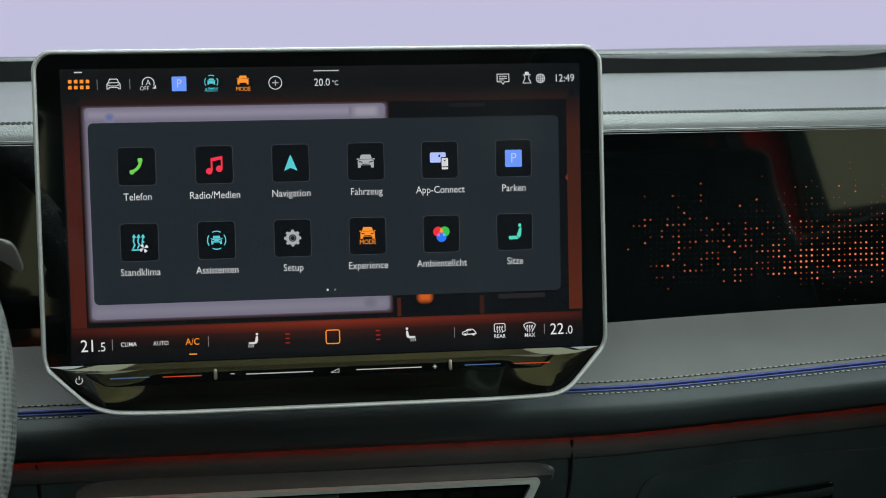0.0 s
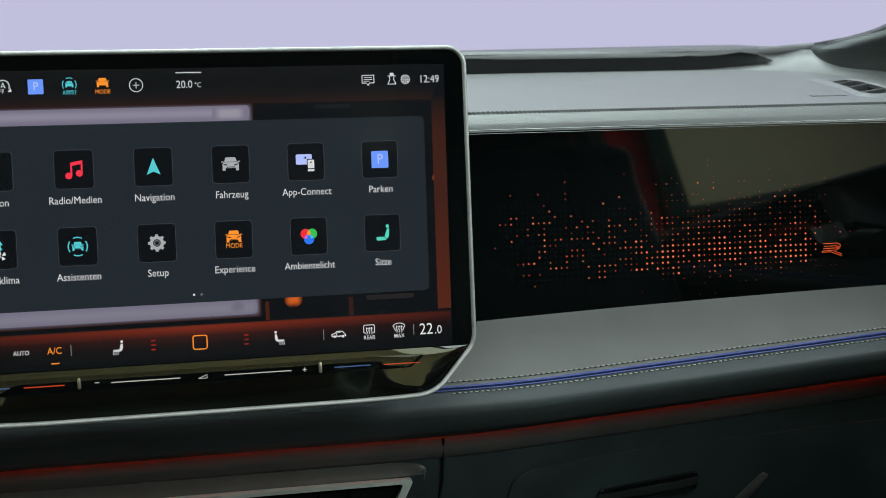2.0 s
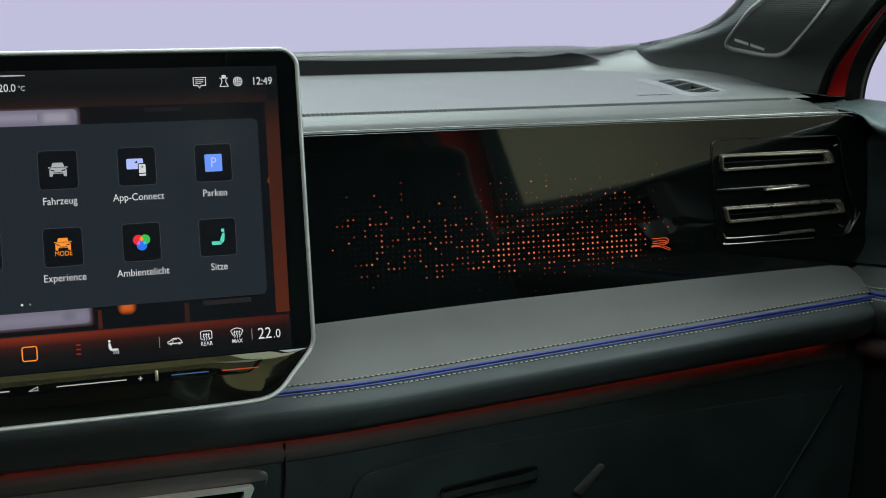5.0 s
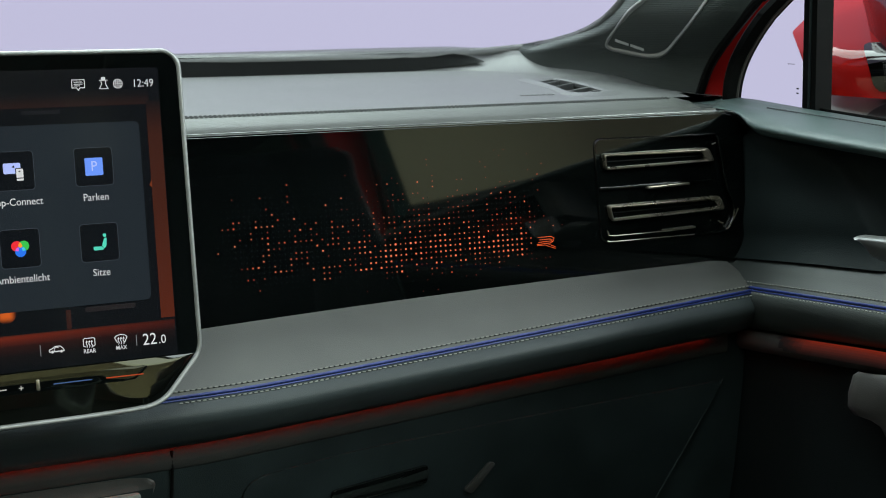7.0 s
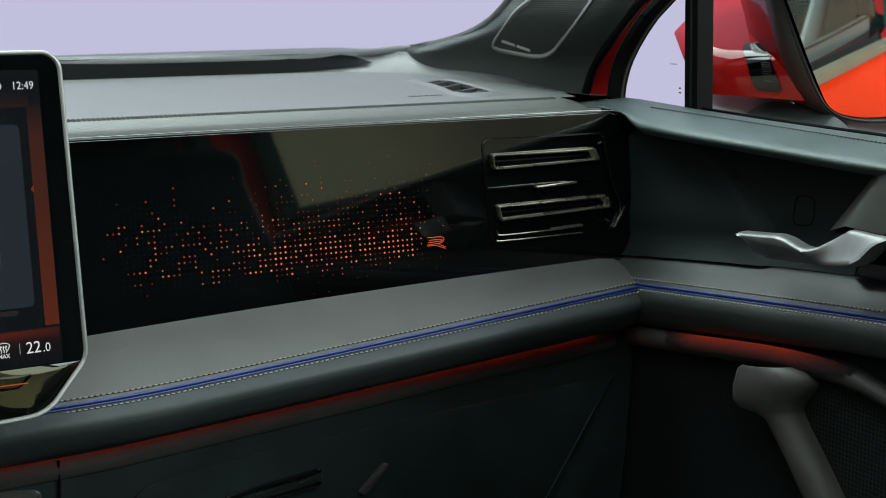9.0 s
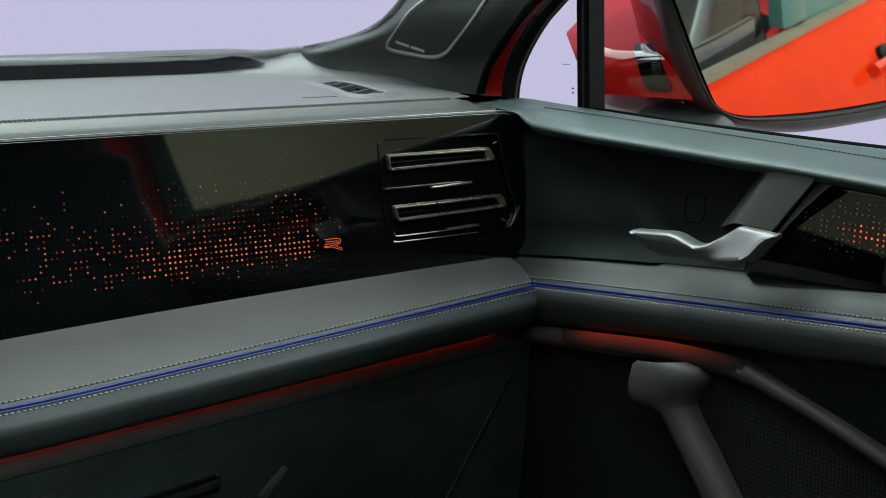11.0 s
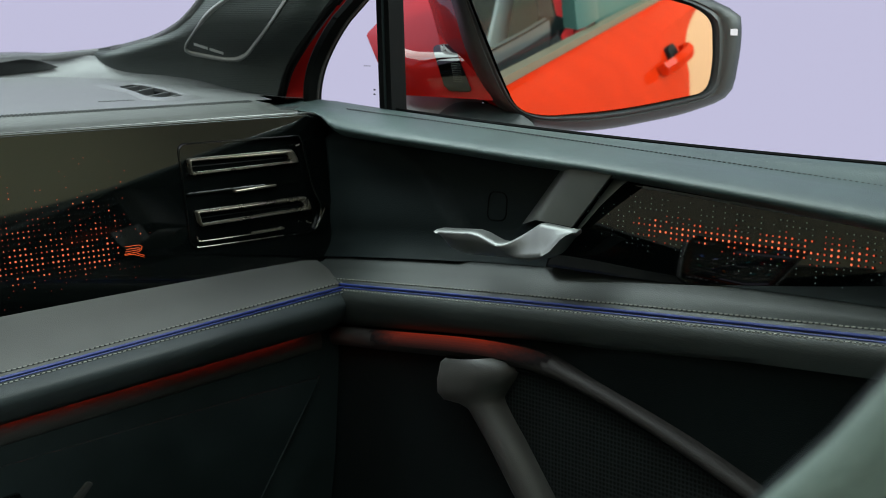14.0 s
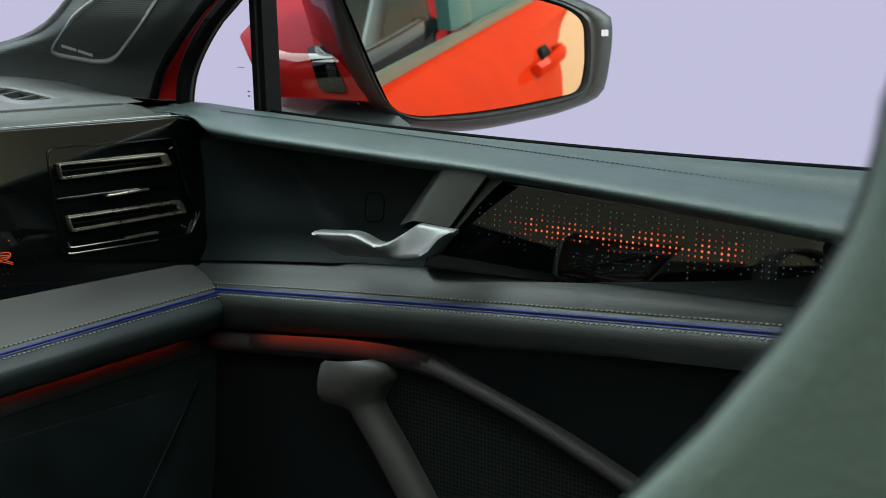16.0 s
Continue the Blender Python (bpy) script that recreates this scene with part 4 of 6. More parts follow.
mark("blurred_text", rect(126, -49, 32, 3.2, 1.5), 0.62, glow("blurred_text_light", (30, 26, 26)), picture)
mark("blurred_text", rect(92, 77, 24, 2.4, 1.2), 0.62, glow("blurred_text_light", (20, 20, 22)), picture)
mark("bottom_glow", [(-164.8, -81), (166.5, -81), (166.5, -60.5), (-164.8, -60.5)], 0.55,
     glow_ramp("bottom_glow_light", "Z", [(0, (5, 5, 7)), (0.35, (16, 8, 7)), (0.65, (46, 16, 10)), (0.93, (116, 36, 15)), (1, (74, 30, 15))], middle=0.25), picture)

# menu with its tiles
menu = mark("menu", rect(1.4, 11.6, 302.2, 115.4, 4.0, 5), 0.9, PANEL, show, "dark grey menu with two rows of tiles")
COLS = [-120.2, -71.7, -23.2, 25.2, 73.5, 122.1]
NAMES = [["Telefon", "Radio/Medien", "Navigation", "Fahrzeug", "App-Connect", "Parken"],
         ["Standklima", "Assistenten", "Setup", "Experience", "Ambientelicht", "Sitze"]]
tiles = {}
for r, (zt, zl) in enumerate(((41.6, 22.1), (-6.7, -26.0))):
    for c, x in enumerate(COLS):
        t = mark("tile", rect(x, zt, 24.0, 24.4, 2.6), 1.05, EDGE, menu, "black app tile")
        mark("tile_face", rect(x, zt, 23.4, 23.8, 2.4), 1.15, TILE, t)
        words(NAMES[r][c], x, zl, 6.0 if r == 0 else 6.0, WHITE, t)
        tiles[NAMES[r][c]] = (t, x, zt)
mark("page_dot", disc(-1.6, -41.0, 0.8, 10), 1.05, WHITE, menu)
mark("page_dot", disc(3.2, -41.0, 0.7, 10), 1.05, GREYLIT, menu)


def car_front(x, z, s):
    """The front of a car as flat outlines, s wide."""
    u = s / 26.0
    p = lambda pts: [(x + a * u, z + b * u) for a, b in pts]
    return [p([(-8.5, 3.5), (-6.5, 9.5), (6.5, 9.5), (8.5, 3.5)]), p([(-12.5, 4.2), (-9.5, 4.2), (-9.5, 2.6), (-12.5, 2.6)]), p([(9.5, 4.2), (12.5, 4.2), (12.5, 2.6), (9.5, 2.6)]),
            p([(-11, -5), (-11, 0.6), (-9, 2.9), (9, 2.9), (11, 0.6), (11, -5)]), p([(-11, -8.5), (-11, -4.9), (-7, -4.9), (-7, -8.5)]), p([(7, -8.5), (7, -4.9), (11, -4.9), (11, -8.5)])]


def car_gaps(x, z, s):
    """Lamps and grille, dark on the front of a car."""
    u = s / 26.0
    p = lambda pts: [(x + a * u, z + b * u) for a, b in pts]
    return [p([(-9.6, 0.9), (-4.6, -0.4), (-4.6, -1.8), (-9.6, -0.7)]), p([(9.6, 0.9), (4.6, -0.4), (4.6, -1.8), (9.6, -0.7)]), p([(-6.0, -3.2), (6.0, -3.2), (5.0, -4.3), (-5.0, -4.3)])]


def assist(x, z, s):
    u = s / 24.0
    out = car_front(x, z, 15 * u)
    for a0 in (62, 242):
        out.append(arc(x, z, 11 * u, 1.4 * u, a0, a0 + 56))
    for a0 in (-35, 145):
        out.append(arc(x, z, 11 * u, 1.4 * u, a0, a0 + 70))
    return out


D = 1.3
t, x, z = tiles["Telefon"]
bars([arc(x - 4.6, z + 3.6, 7.0, 1.9, -76, 6, 12), rect(x + 2.2, z + 3.9, 3.0, 2.6, 0.8), rect(x - 3.1, z - 3.6, 2.8, 2.8, 0.8)], D, GREEN, t)
t, x, z = tiles["Radio/Medien"]
bars([disc(x - 3.2, z - 4.0, 2.1, 14), disc(x + 3.2, z - 2.6, 2.1, 14), [(x - 2.1, z - 4), (x - 1.0, z - 4), (x - 1.0, z + 4.2), (x - 2.1, z + 4.2)], [(x + 4.3, z - 2.4), (x + 5.3, z - 2.4), (x + 5.3, z + 5.2), (x + 4.3, z + 5.2)],
      [(x - 2.1, z + 2.0), (x + 5.3, z + 3.4), (x + 5.3, z + 5.6), (x - 2.1, z + 4.2)]], D, REDLIT, t)
t, x, z = tiles["Navigation"]
bars([[(x, z + 5.6), (x + 4.3, z - 5.0), (x, z - 3.0)], [(x, z + 5.6), (x, z - 3.0), (x - 4.3, z - 5.0)]], D, CYAN, t)
t, x, z = tiles["Fahrzeug"]
bars(car_front(x, z, 12.2), D, SILVER, t)
bars(car_gaps(x, z, 12.2), D + 0.1, TILE, t)
t, x, z = tiles["App-Connect"]
bars([rect(x - 1.3, z + 1.6, 10.4, 6.6, 0.9)], D, PALE, t)
bars([rect(x + 3.2, z - 2.4, 5.2, 8.4, 0.8)], D + 0.1, TILE, t)
bars([rect(x + 3.2, z - 2.5, 4.2, 7.4, 0.6)], D + 0.2, WHITE, t)
bars([[(x - 1.6, z + 2.4), (x + 0.2, z + 3.6), (x + 0.2, z + 1.8)], rect(x + 3.2, z - 4.6, 4.2, 0.6), [(x + 2.2, z - 0.6), (x + 3.6, z + 0.2), (x + 3.6, z - 1.0)]], D + 0.3, TILE, t)
t, x, z = tiles["Parken"]
bars([rect(x, z, 11.2, 11.2, 0.9)], D, BLUELIT, t)
words("P", x, z, 8.4, PALE, t, D + 0.1)
t, x, z = tiles["Standklima"]
s = []
for k in (-3.4, -0.6, 2.2):
    s += stroke([(x + k - 0.6, z - 3.6 + (k > 2) * 3), (x + k + 0.5, z - 1.6 + (k > 2) * 2), (x + k - 0.4, z + 0.8), (x + k + 0.2, z + 3.2)], 0.9)
    s.append([(x + k - 1.3, z + 3.0), (x + k + 1.5, z + 3.0), (x + k + 0.2, z + 5.4)])
s.append(rect(x - 2.6, z - 4.8, 5.0, 0.9))
bars(s, D, CYAN, t)
bars([rounded([(x + 2.6, z - 3.8), (x + 2.6 + 3.0 * math.cos(q - 0.5), z - 3.8 + 3.0 * math.sin(q - 0.5)), (x + 2.6 + 3.2 * math.cos(q + 0.35), z - 3.8 + 3.2 * math.sin(q + 0.35))], 0.8, 3) for q in (0.6, 2.17, 3.74, 5.31)], D + 0.1, WHITE, t)
t, x, z = tiles["Assistenten"]
bars(assist(x, z, 12.6), D, CYAN, t)
bars(car_gaps(x, z, 7.9), D + 0.1, TILE, t)
t, x, z = tiles["Setup"]
bars([arc(x, z, 3.4, 2.0, 0, 180), arc(x, z, 3.4, 2.0, 180, 360)] + [[(x + rr * math.cos(q + w), z + rr * math.sin(q + w)) for rr, w in ((4.0, -0.26), (5.5, -0.15), (5.5, 0.15), (4.0, 0.26))] for q in (math.pi / 4 * k for k in range(8))], D, SILVER, t)
bars([arc(x, z, 1.5, 0.5, 0, 180), arc(x, z, 1.5, 0.5, 180, 360)], D + 0.1, GREYLIT, t)
t, x, z = tiles["Experience"]
bars(car_front(x, z + 1.8, 11.0), D, ORANGE, t)
bars(car_gaps(x, z + 1.8, 11.0), D + 0.1, TILE, t)
words("MODE", x, z - 4.0, 3.9, ORANGE, t, D)
t, x, z = tiles["Ambientelicht"]
for (a, b), col, k in (((-2.1, 1.5), (232, 44, 52), 0), ((2.1, 1.5), (54, 190, 74), 1), ((0, -2.0), (40, 116, 236), 2)):
    bars([disc(x + a, z + b, 3.3, 24)], D + k * 0.04, glow("colour_disc", col), t)
bars([[(x, z + 4.0), (x - 1.0, z + 2.6), (x - 1.2, z + 1.2), (x, z + 0.4), (x + 1.2, z + 1.2), (x + 1.0, z + 2.6)]], D + 0.16, glow("colour_mix", (250, 150, 44)), t)
bars([[(x - 3.0, z - 1.2), (x - 1.3, z - 1.6), (x - 0.9, z + 0.4), (x - 2.2, z + 0.6)]], D + 0.16, glow("colour_mix", (222, 90, 214)), t)
bars([[(x + 3.0, z - 1.2), (x + 1.3, z - 1.6), (x + 0.9, z + 0.4), (x + 2.2, z + 0.6)]], D + 0.16, glow("colour_mix", (74, 200, 214)), t)
t, x, z = tiles["Sitze"]
bars([rounded([(x - 3.8, z - 5.0), (x - 4.2, z - 2.6), (x + 1.4, z - 2.6), (x + 2.6, z - 4.8)], 0.7, 3), rounded([(x + 1.3, z - 2.2), (x + 3.2, z + 2.8), (x + 4.6, z + 2.8), (x + 4.2, z - 2.4), (x + 2.8, z - 4.2)], 0.6, 3), rect(x + 3.4, z + 4.3, 2.0, 2.2, 0.8)], D, TEAL, t)

# status line
for i in range(4):
    for j in range(2):
        mark("grid_square", rect(-159.6 + i * 3.65, 95.6 - j * 3.7, 2.2, 2.2, 0.4), 0.6, ORANGE, picture)
mark("active_line", rect(-154.3, 101.3, 5.0, 0.7), 0.6, WHITE, picture)
for x in (-142.8, -122.6):
    mark("divider", rect(x, 93.5, 0.45, 6.4), 0.6, GREYLIT, picture)
c = lambda pts: [(-132.7 + a * 0.37, 93.5 + b * 0.37) for a, b in pts]
bars(stroke(c([(-8.5, 3.0), (-6.5, 9.0), (6.5, 9.0), (8.5, 3.0)]), 0.5) + stroke(c([(-11, -7.5), (-11, 0.6), (-8.5, 2.9), (8.5, 2.9), (11, 0.6), (11, -7.5), (8, -7.5), (7.4, -5), (-7.4, -5), (-8, -7.5), (-11, -7.5)]), 0.5)
     + stroke(c([(-10.6, -0.6), (-6.4, -1.6)]), 0.5) + stroke(c([(10.6, -0.6), (6.4, -1.6)]), 0.5) + stroke(c([(-5, -2.6), (5, -2.6)]), 0.45), 0.6, WHITE, picture)
bars([arc(-111.2, 94.0, 3.7, 0.6, -25, 195, 16), [(-108.6, 90.6), (-106.6, 92.8), (-106.4, 90.4)]], 0.6, WHITE, picture)
words("A", -111.2, 94.3, 4.6, WHITE, picture, 0.6)
words("OFF", -113.6, 90.7, 3.4, WHITE, picture, 0.64)
mark("parking_icon", rect(-92.0, 93.3, 9.2, 9.2, 0.6), 0.6, BLUELIT, picture)
words("P", -92.0, 93.3, 6.8, PALE, picture, 0.7)
bars(assist(-71.8, 94.3, 9.0), 0.6, CYAN, picture)
words("ASSIST", -71.8, 89.2, 3.1, CYAN, picture, 0.6)
bars(car_front(-51.8, 95.0, 8.2), 0.6, ORANGE, picture)
words("MODE", -51.8, 89.4, 3.4, ORANGE, picture, 0.6)
bars([arc(-31.4, 93.1, 4.1, 0.5, 0, 180), arc(-31.4, 93.1, 4.1, 0.5, 180, 360), rect(-31.4, 93.1, 4.0, 0.5), rect(-31.4, 93.1, 0.5, 4.0)], 0.6, WHITE, picture)
mark("temperature_line", rect(1.3, 100.4, 16.0, 0.6), 0.6, WHITE, picture)
words("20.0", -1.6, 92.8, 6.2, WHITE, picture, 0.6)
words("°C", 6.9, 92.4, 4.0, WHITE, picture, 0.6)
bars(stroke([(112.4, 96.6), (120.2, 96.6), (120.2, 91.6), (117.3, 91.6), (116.2, 90.0), (115.2, 91.6), (112.4, 91.6), (112.4, 96.6)], 0.5) + [rect(116.3, 95.2, 5.4, 0.45), rect(116.3, 93.9, 5.4, 0.45), rect(115.4, 92.8, 3.6, 0.4)], 0.6, WHITE, picture)
bars([rect(132.1, 95.9, 5.4, 0.5), rect(132.1, 97.0, 2.6, 1.8, 0.4)] + stroke([(130.6, 95.4), (130.9, 93.6), (129.4, 90.6), (134.8, 90.6), (133.3, 93.6), (133.6, 95.4)], 0.5), 0.6, WHITE, picture)
bars([arc(141.1, 93.5, 2.8, 0.45, 0, 180), arc(141.1, 93.5, 2.8, 0.45, 180, 360), rect(141.1, 93.5, 5.6, 0.4), rect(141.1, 93.5, 0.4, 5.6), rect(141.1, 95.0, 4.6, 0.3), rect(141.1, 92.0, 4.6, 0.3)] + stroke([(139.9, 95.8), (139.6, 93.5), (139.9, 91.2)], 0.35) + stroke([(142.3, 95.8), (142.6, 93.5), (142.3, 91.2)], 0.35), 0.6, WHITE, picture)
words("12:49", 157.0, 93.3, 6.4, WHITE, picture, 0.6)

# climate line
words("21", -154.6, -72.4, 10.2, WHITE, picture, 0.8, bold=0.02)
words(".5", -146.2, -73.2, 7.6, WHITE, picture, 0.8)
words("22", 149.4, -72.4, 9.8, WHITE, picture, 0.8)
words(".0", 157.6, -73.2, 7.4, WHITE, picture, 0.8)
for x in (-139.6, -79.1, 80.7, 140.9):
    mark("divider", rect(x, -71.9, 0.5, 7.0), 0.8, GREYLIT, picture)
words("CLIMA", -129.4, -72.0, 3.6, WHITE, picture, 0.8, bold=0.03)
words("AUTO", -109.1, -72.0, 3.6, WHITE, picture, 0.8, bold=0.03)
words("A/C", -89.1, -71.8, 5.6, ORANGE, picture, 0.8)
mark("active_line", rect(-89.0, -79.7, 5.0, 0.7), 0.8, ORANGE, picture)
for x, s in ((-50.9, 1), (52.3, -1)):
    q = lambda a, b: (x + s * a, -72.0 + b)
    bars([rounded([q(1.3, -1.6), q(2.3, 2.4), q(3.5, 2.4), q(3.5, -0.6), q(2.4, -2.6)], 0.4, 3), rect(*q(2.9, 3.7), 1.6, 1.5, 0.6), rounded([q(-2.4, -2.6), q(-2.6, -1.4), q(1.4, -1.2), q(2.0, -2.6)], 0.4, 3)]
         + [o for k in (-2.2, -0.8, 0.6) for o in stroke([q(k, -2.9), q(k - 0.4, -3.7), q(k, -4.6)], 0.45)], 0.8, WHITE, picture)
for x in (-28.4, 30.4):
    for k in (-2.9, 0, 2.9):
        mark("level_bar", rect(x, -71.8 + k, 2.8, 0.9), 0.8, DIMRED, picture)
bars([rect(0.9, -67.4, 6.2, 0.7), rect(0.9, -76.2, 6.2, 0.7), rect(-3.5, -71.8, 0.7, 6.2), rect(5.3, -71.8, 0.7, 6.2),
      arc(4.0, -68.7, 1.3, 0.7, 0, 90, 5), arc(-2.2, -68.7, 1.3, 0.7, 90, 180, 5), arc(-2.2, -74.9, 1.3, 0.7, 180, 270, 5), arc(4.0, -74.9, 1.3, 0.7, 270, 360, 5)], 0.8, ORANGE, picture)
bars(stroke([(86.2, -73.4), (86.0, -72.2), (88.0, -71.4), (89.6, -70.2), (93.0, -70.2), (94.6, -72.0), (95.2, -73.4), (86.2, -73.4)], 0.55) + [arc(90.6, -72.2, 1.5, 0.45, 40, 330, 10), disc(88.0, -73.6, 0.9, 10), disc(93.4, -73.6, 0.9, 10)], 0.8, WHITE, picture)
for x, text, glass in ((110.9, "REAR", [(-2.4, -72.6), (-3.6, -72.0), (-3.6, -67.8), (-2.8, -67.2), (2.8, -67.2), (3.6, -67.8), (3.6, -72.0), (2.4, -72.6)]),
                       (131.0, "MAX", [(-2.4, -72.0), (-4.0, -68.8), (-2.6, -67.6), (0, -67.0), (2.6, -67.6), (4.0, -68.8), (2.4, -72.0)])):
    bars(stroke([(x + a, b) for a, b in glass], 0.5) + [o for k in (-1.6, 0, 1.6) for o in stroke([(x + k, -73.2), (x + k + 0.4, -72.0), (x + k - 0.3, -70.8), (x + k + 0.1, -69.6)], 0.5)]
         + [[(x + k - 0.7, -69.8), (x + k + 0.9, -69.8), (x + k + 0.1, -68.6)] for k in (-1.6, 0, 1.6)], 0.8, WHITE, picture)
    words(text, x, -75.6, 3.4, WHITE, picture, 0.8, bold=0.03)

# marks on the touch bar
mark("mark", rect(-129.1, -93.1, 24.5, 0.7), 1.55, LINEBLUE, control)
mark("mark", rect(-96.3, -93.4, 24.5, 0.7), 1.55, LINERED, control)
mark("mark", rect(98.7, -93.5, 24, 0.7), 1.55, LINEBLUE, control)
mark("mark", rect(131.4, -93.7, 24, 0.7), 1.55, LINERED, control)
for x in (-34.1, 36.9):
    mark("mark", rect(x, -93.7, 43, 0.6), 1.25, LINEGREY, control)
mark("mark", rect(-64.3, -93.2, 2.8, 0.5), 1.25, LINEGREY, control)
bars([rect(67.1, -93.7, 2.8, 0.5), rect(67.1, -93.7, 0.5, 2.8)], 1.25, LINEGREY, control)
bars(stroke([(-1.0, -94.8), (4.2, -94.8), (4.2, -92.6), (-1.0, -94.8)], 0.4), 1.25, LINEGREY, control)
bars([arc(-160.6, -93.5, 2.1, 0.5, 130, 410, 14), rect(-160.6, -91.8, 0.5, 2.2)], 1.6, LINEGREY, control)
for x in (-75.1, 77.3):
    bm = bmesh.new()
    plate(bm, rect(x, -92.9, 2.2, 7.0, 1.0), FB, 0.6, 2.6, 0.0005)
    part("ridge", bm, CHROME, control, "small chrome ridge")

# ---- passenger door ----
door = thing("front_door", "dark leather-trimmed front passenger door with blue piping", "car door")
YS = [lerp(0.12, 0.925, i / 60) for i in range(61)]
belt_out = lambda y: poly((0.05276, -0.04093, 1.16339), y)
belt_seam = lambda y: poly((-0.01068, 0.05832, 1.12259), y)
belt_low = lambda y: min(poly((-0.05757, 0.12404, 1.08432), y) + 0.0018 * min(max((0.66 - y) / 0.06, 0), 1) + 0.55 * max(0.0, y - 0.898), belt_seam(y) - 0.004)
deco_top = lambda y: poly((0.0093, 0.0412, 1.10545), y)
ledge_top = lambda y: poly((-0.09797, 0.05621, 1.06811), y)
d_blue = lambda y: poly((-0.01494, -0.06426, 1.08828), y)
d_under = lambda y: poly((-0.01245, -0.09824, 1.07753), y)
YL = [lerp(0.12, 1.05, i / 70) for i in range(71)]
bm = bmesh.new()
rows = []
for y in YL:
    o = belt_out(y) - 0.10 * max(0.0, y - 0.965)
    s = min(belt_seam(y), o - 0.003)
    l = min(belt_low(y), s - 0.003)
    tuck = 0.40 * min(max((y - 0.80) / 0.13, 0), 1) ** 1.5
    rows.append([(lerp(x, max(x, 0.738), tuck), y, z) for x, y, z in [(0.760, y, o - 0.02), (0.758, y, o - 0.001), (0.750, y, o), (0.7425, y, lerp(o, s, 0.4)), (0.735, y, s), (0.722, y, lerp(s, l, 0.08)), (0.7095, y, lerp(s, l, 0.21)),
                 (0.7005, y, lerp(s, l, 0.37)), (0.6950, y, lerp(s, l, 0.54)), (0.6932, y, lerp(s, l, 0.68)), (0.6938, y, lerp(s, l, 0.81)), (0.6968, y, lerp(s, l, 0.93)), (0.7010, y, l - 0.0015), (0.706, y, l - 0.0030), (0.735, y, l - 0.003)]])
loft(bm, rows)
part("belt_pad", bm, BELT, door, "padded leather window ledge", sharp=70)
bm = bmesh.new()
stitches(bm, [(0.7362, y, belt_seam(y) + 0.0006) for y in YL if 0.14 < y < 0.93], 0.0030, 0.0041, 0.0006)
stitches(bm, [(0.7205, y, poly((0.04322, 1.1239), y)) for y in YL if 0.14 < y < 0.52], 0.0030, 0.0041, 0.0006)
tagged(part("belt_stitching", bm, DARK_THREAD, door), kind="stuff")
bm = bmesh.new()
tube(bm, [(0.759, y, belt_out(y) - 0.0002) for y in YL if y < 0.90], 0.0015, 6)
part("window_seal", bm, RUBBER, door, "black rubber window seal")
CARD_EDGE = [(1.040, 0.722), (1.081, 0.7512), (1.0942, 0.7645), (1.111, 0.7814), (1.1278, 0.8021), (1.1368, 0.8197), (1.1422, 0.8378), (1.150, 0.870)]
BLOCK_FOOT = [(1.060, 0.690), (1.0948, 0.6627), (1.1348, 0.6293), (1.150, 0.616)]


def card_x(y, z):
    """The door card: hollow under the belt, running out into the ledge, raised at its front and swelling towards the handle."""
    t = ledge_top(y)
    low = min(max((t + 0.026 - z) / 0.026, 0), 1)
    x = lerp(0.7275, 0.7335, ease((z - t - 0.03) / 0.04)) - 0.0155 * low * low
    x -= 0.0085 * ease((y - along(CARD_EDGE, z)) / 0.011) * ease((1.1455 - z) / 0.005) * (1 - 0.5 * low)
    f = along(BLOCK_FOOT, z)
    return x - 0.017 * ease((f + 0.026 - y) / 0.034) * ease((y - f + 0.045) / 0.02) * (1 - low)


bm = bmesh.new()
rows = []
for i in range(141):
    y = lerp(0.12, 0.955, i / 140)
    l, t = belt_low(y) - 0.001, ledge_top(y)
    rows.append([(card_x(y, lerp(l, t, k / 36)), y, lerp(l, t, k / 36)) for k in range(37)])
loft(bm, rows)
part("upper_card", bm, CARD, door, "dark soft door card", sharp=80)
bm = bmesh.new()
box(bm, 0.7385, 0.757, 0.10, 0.985, 0.38, 1.145, 0.003)
part("door_core", bm, DARK, door)
fx = lambda x: (lambda a, b, d: Vector((x - d, a, b)))
bm = bmesh.new()
tube(bm, [(card_x(a, b) - 0.0003, a, b) for a, b in rounded([(0.7304, 1.1116), (0.7100, 1.1110), (0.7080, 1.0905), (0.7290, 1.0880)], 0.007, 5)], 0.0005, 6, closed=True, up=(1, 0, 0))
part("cover_joint", bm, RUBBER, door)

# lit decor strip
bm = bmesh.new()
top_y = [lerp(0.15, 0.5856, k / 20) for k in range(21)]
outline = [(y, deco_top(y)) for y in top_y] + [(0.6052, 1.1164), (0.6267, 1.0947), (0.645, 1.078), (0.6499, 1.0638), (0.6060, 1.0653), (0.5551, 1.0670), (0.5080, 1.0685), (0.4645, 1.0703), (0.3982, 1.0726), (0.12, 1.0885)]


def tilted(a, b, d):
    """The strip leans back, and runs outwards towards the rear of the door."""
    x, y = 0.709 + (b - 1.10) * 0.085, a * 0.9955
    k = (x + 0.045) / (x + 0.08 * y) - d / x
    return Vector((x * k, y * k, EYE + (b - EYE) * 0.9955 * k))


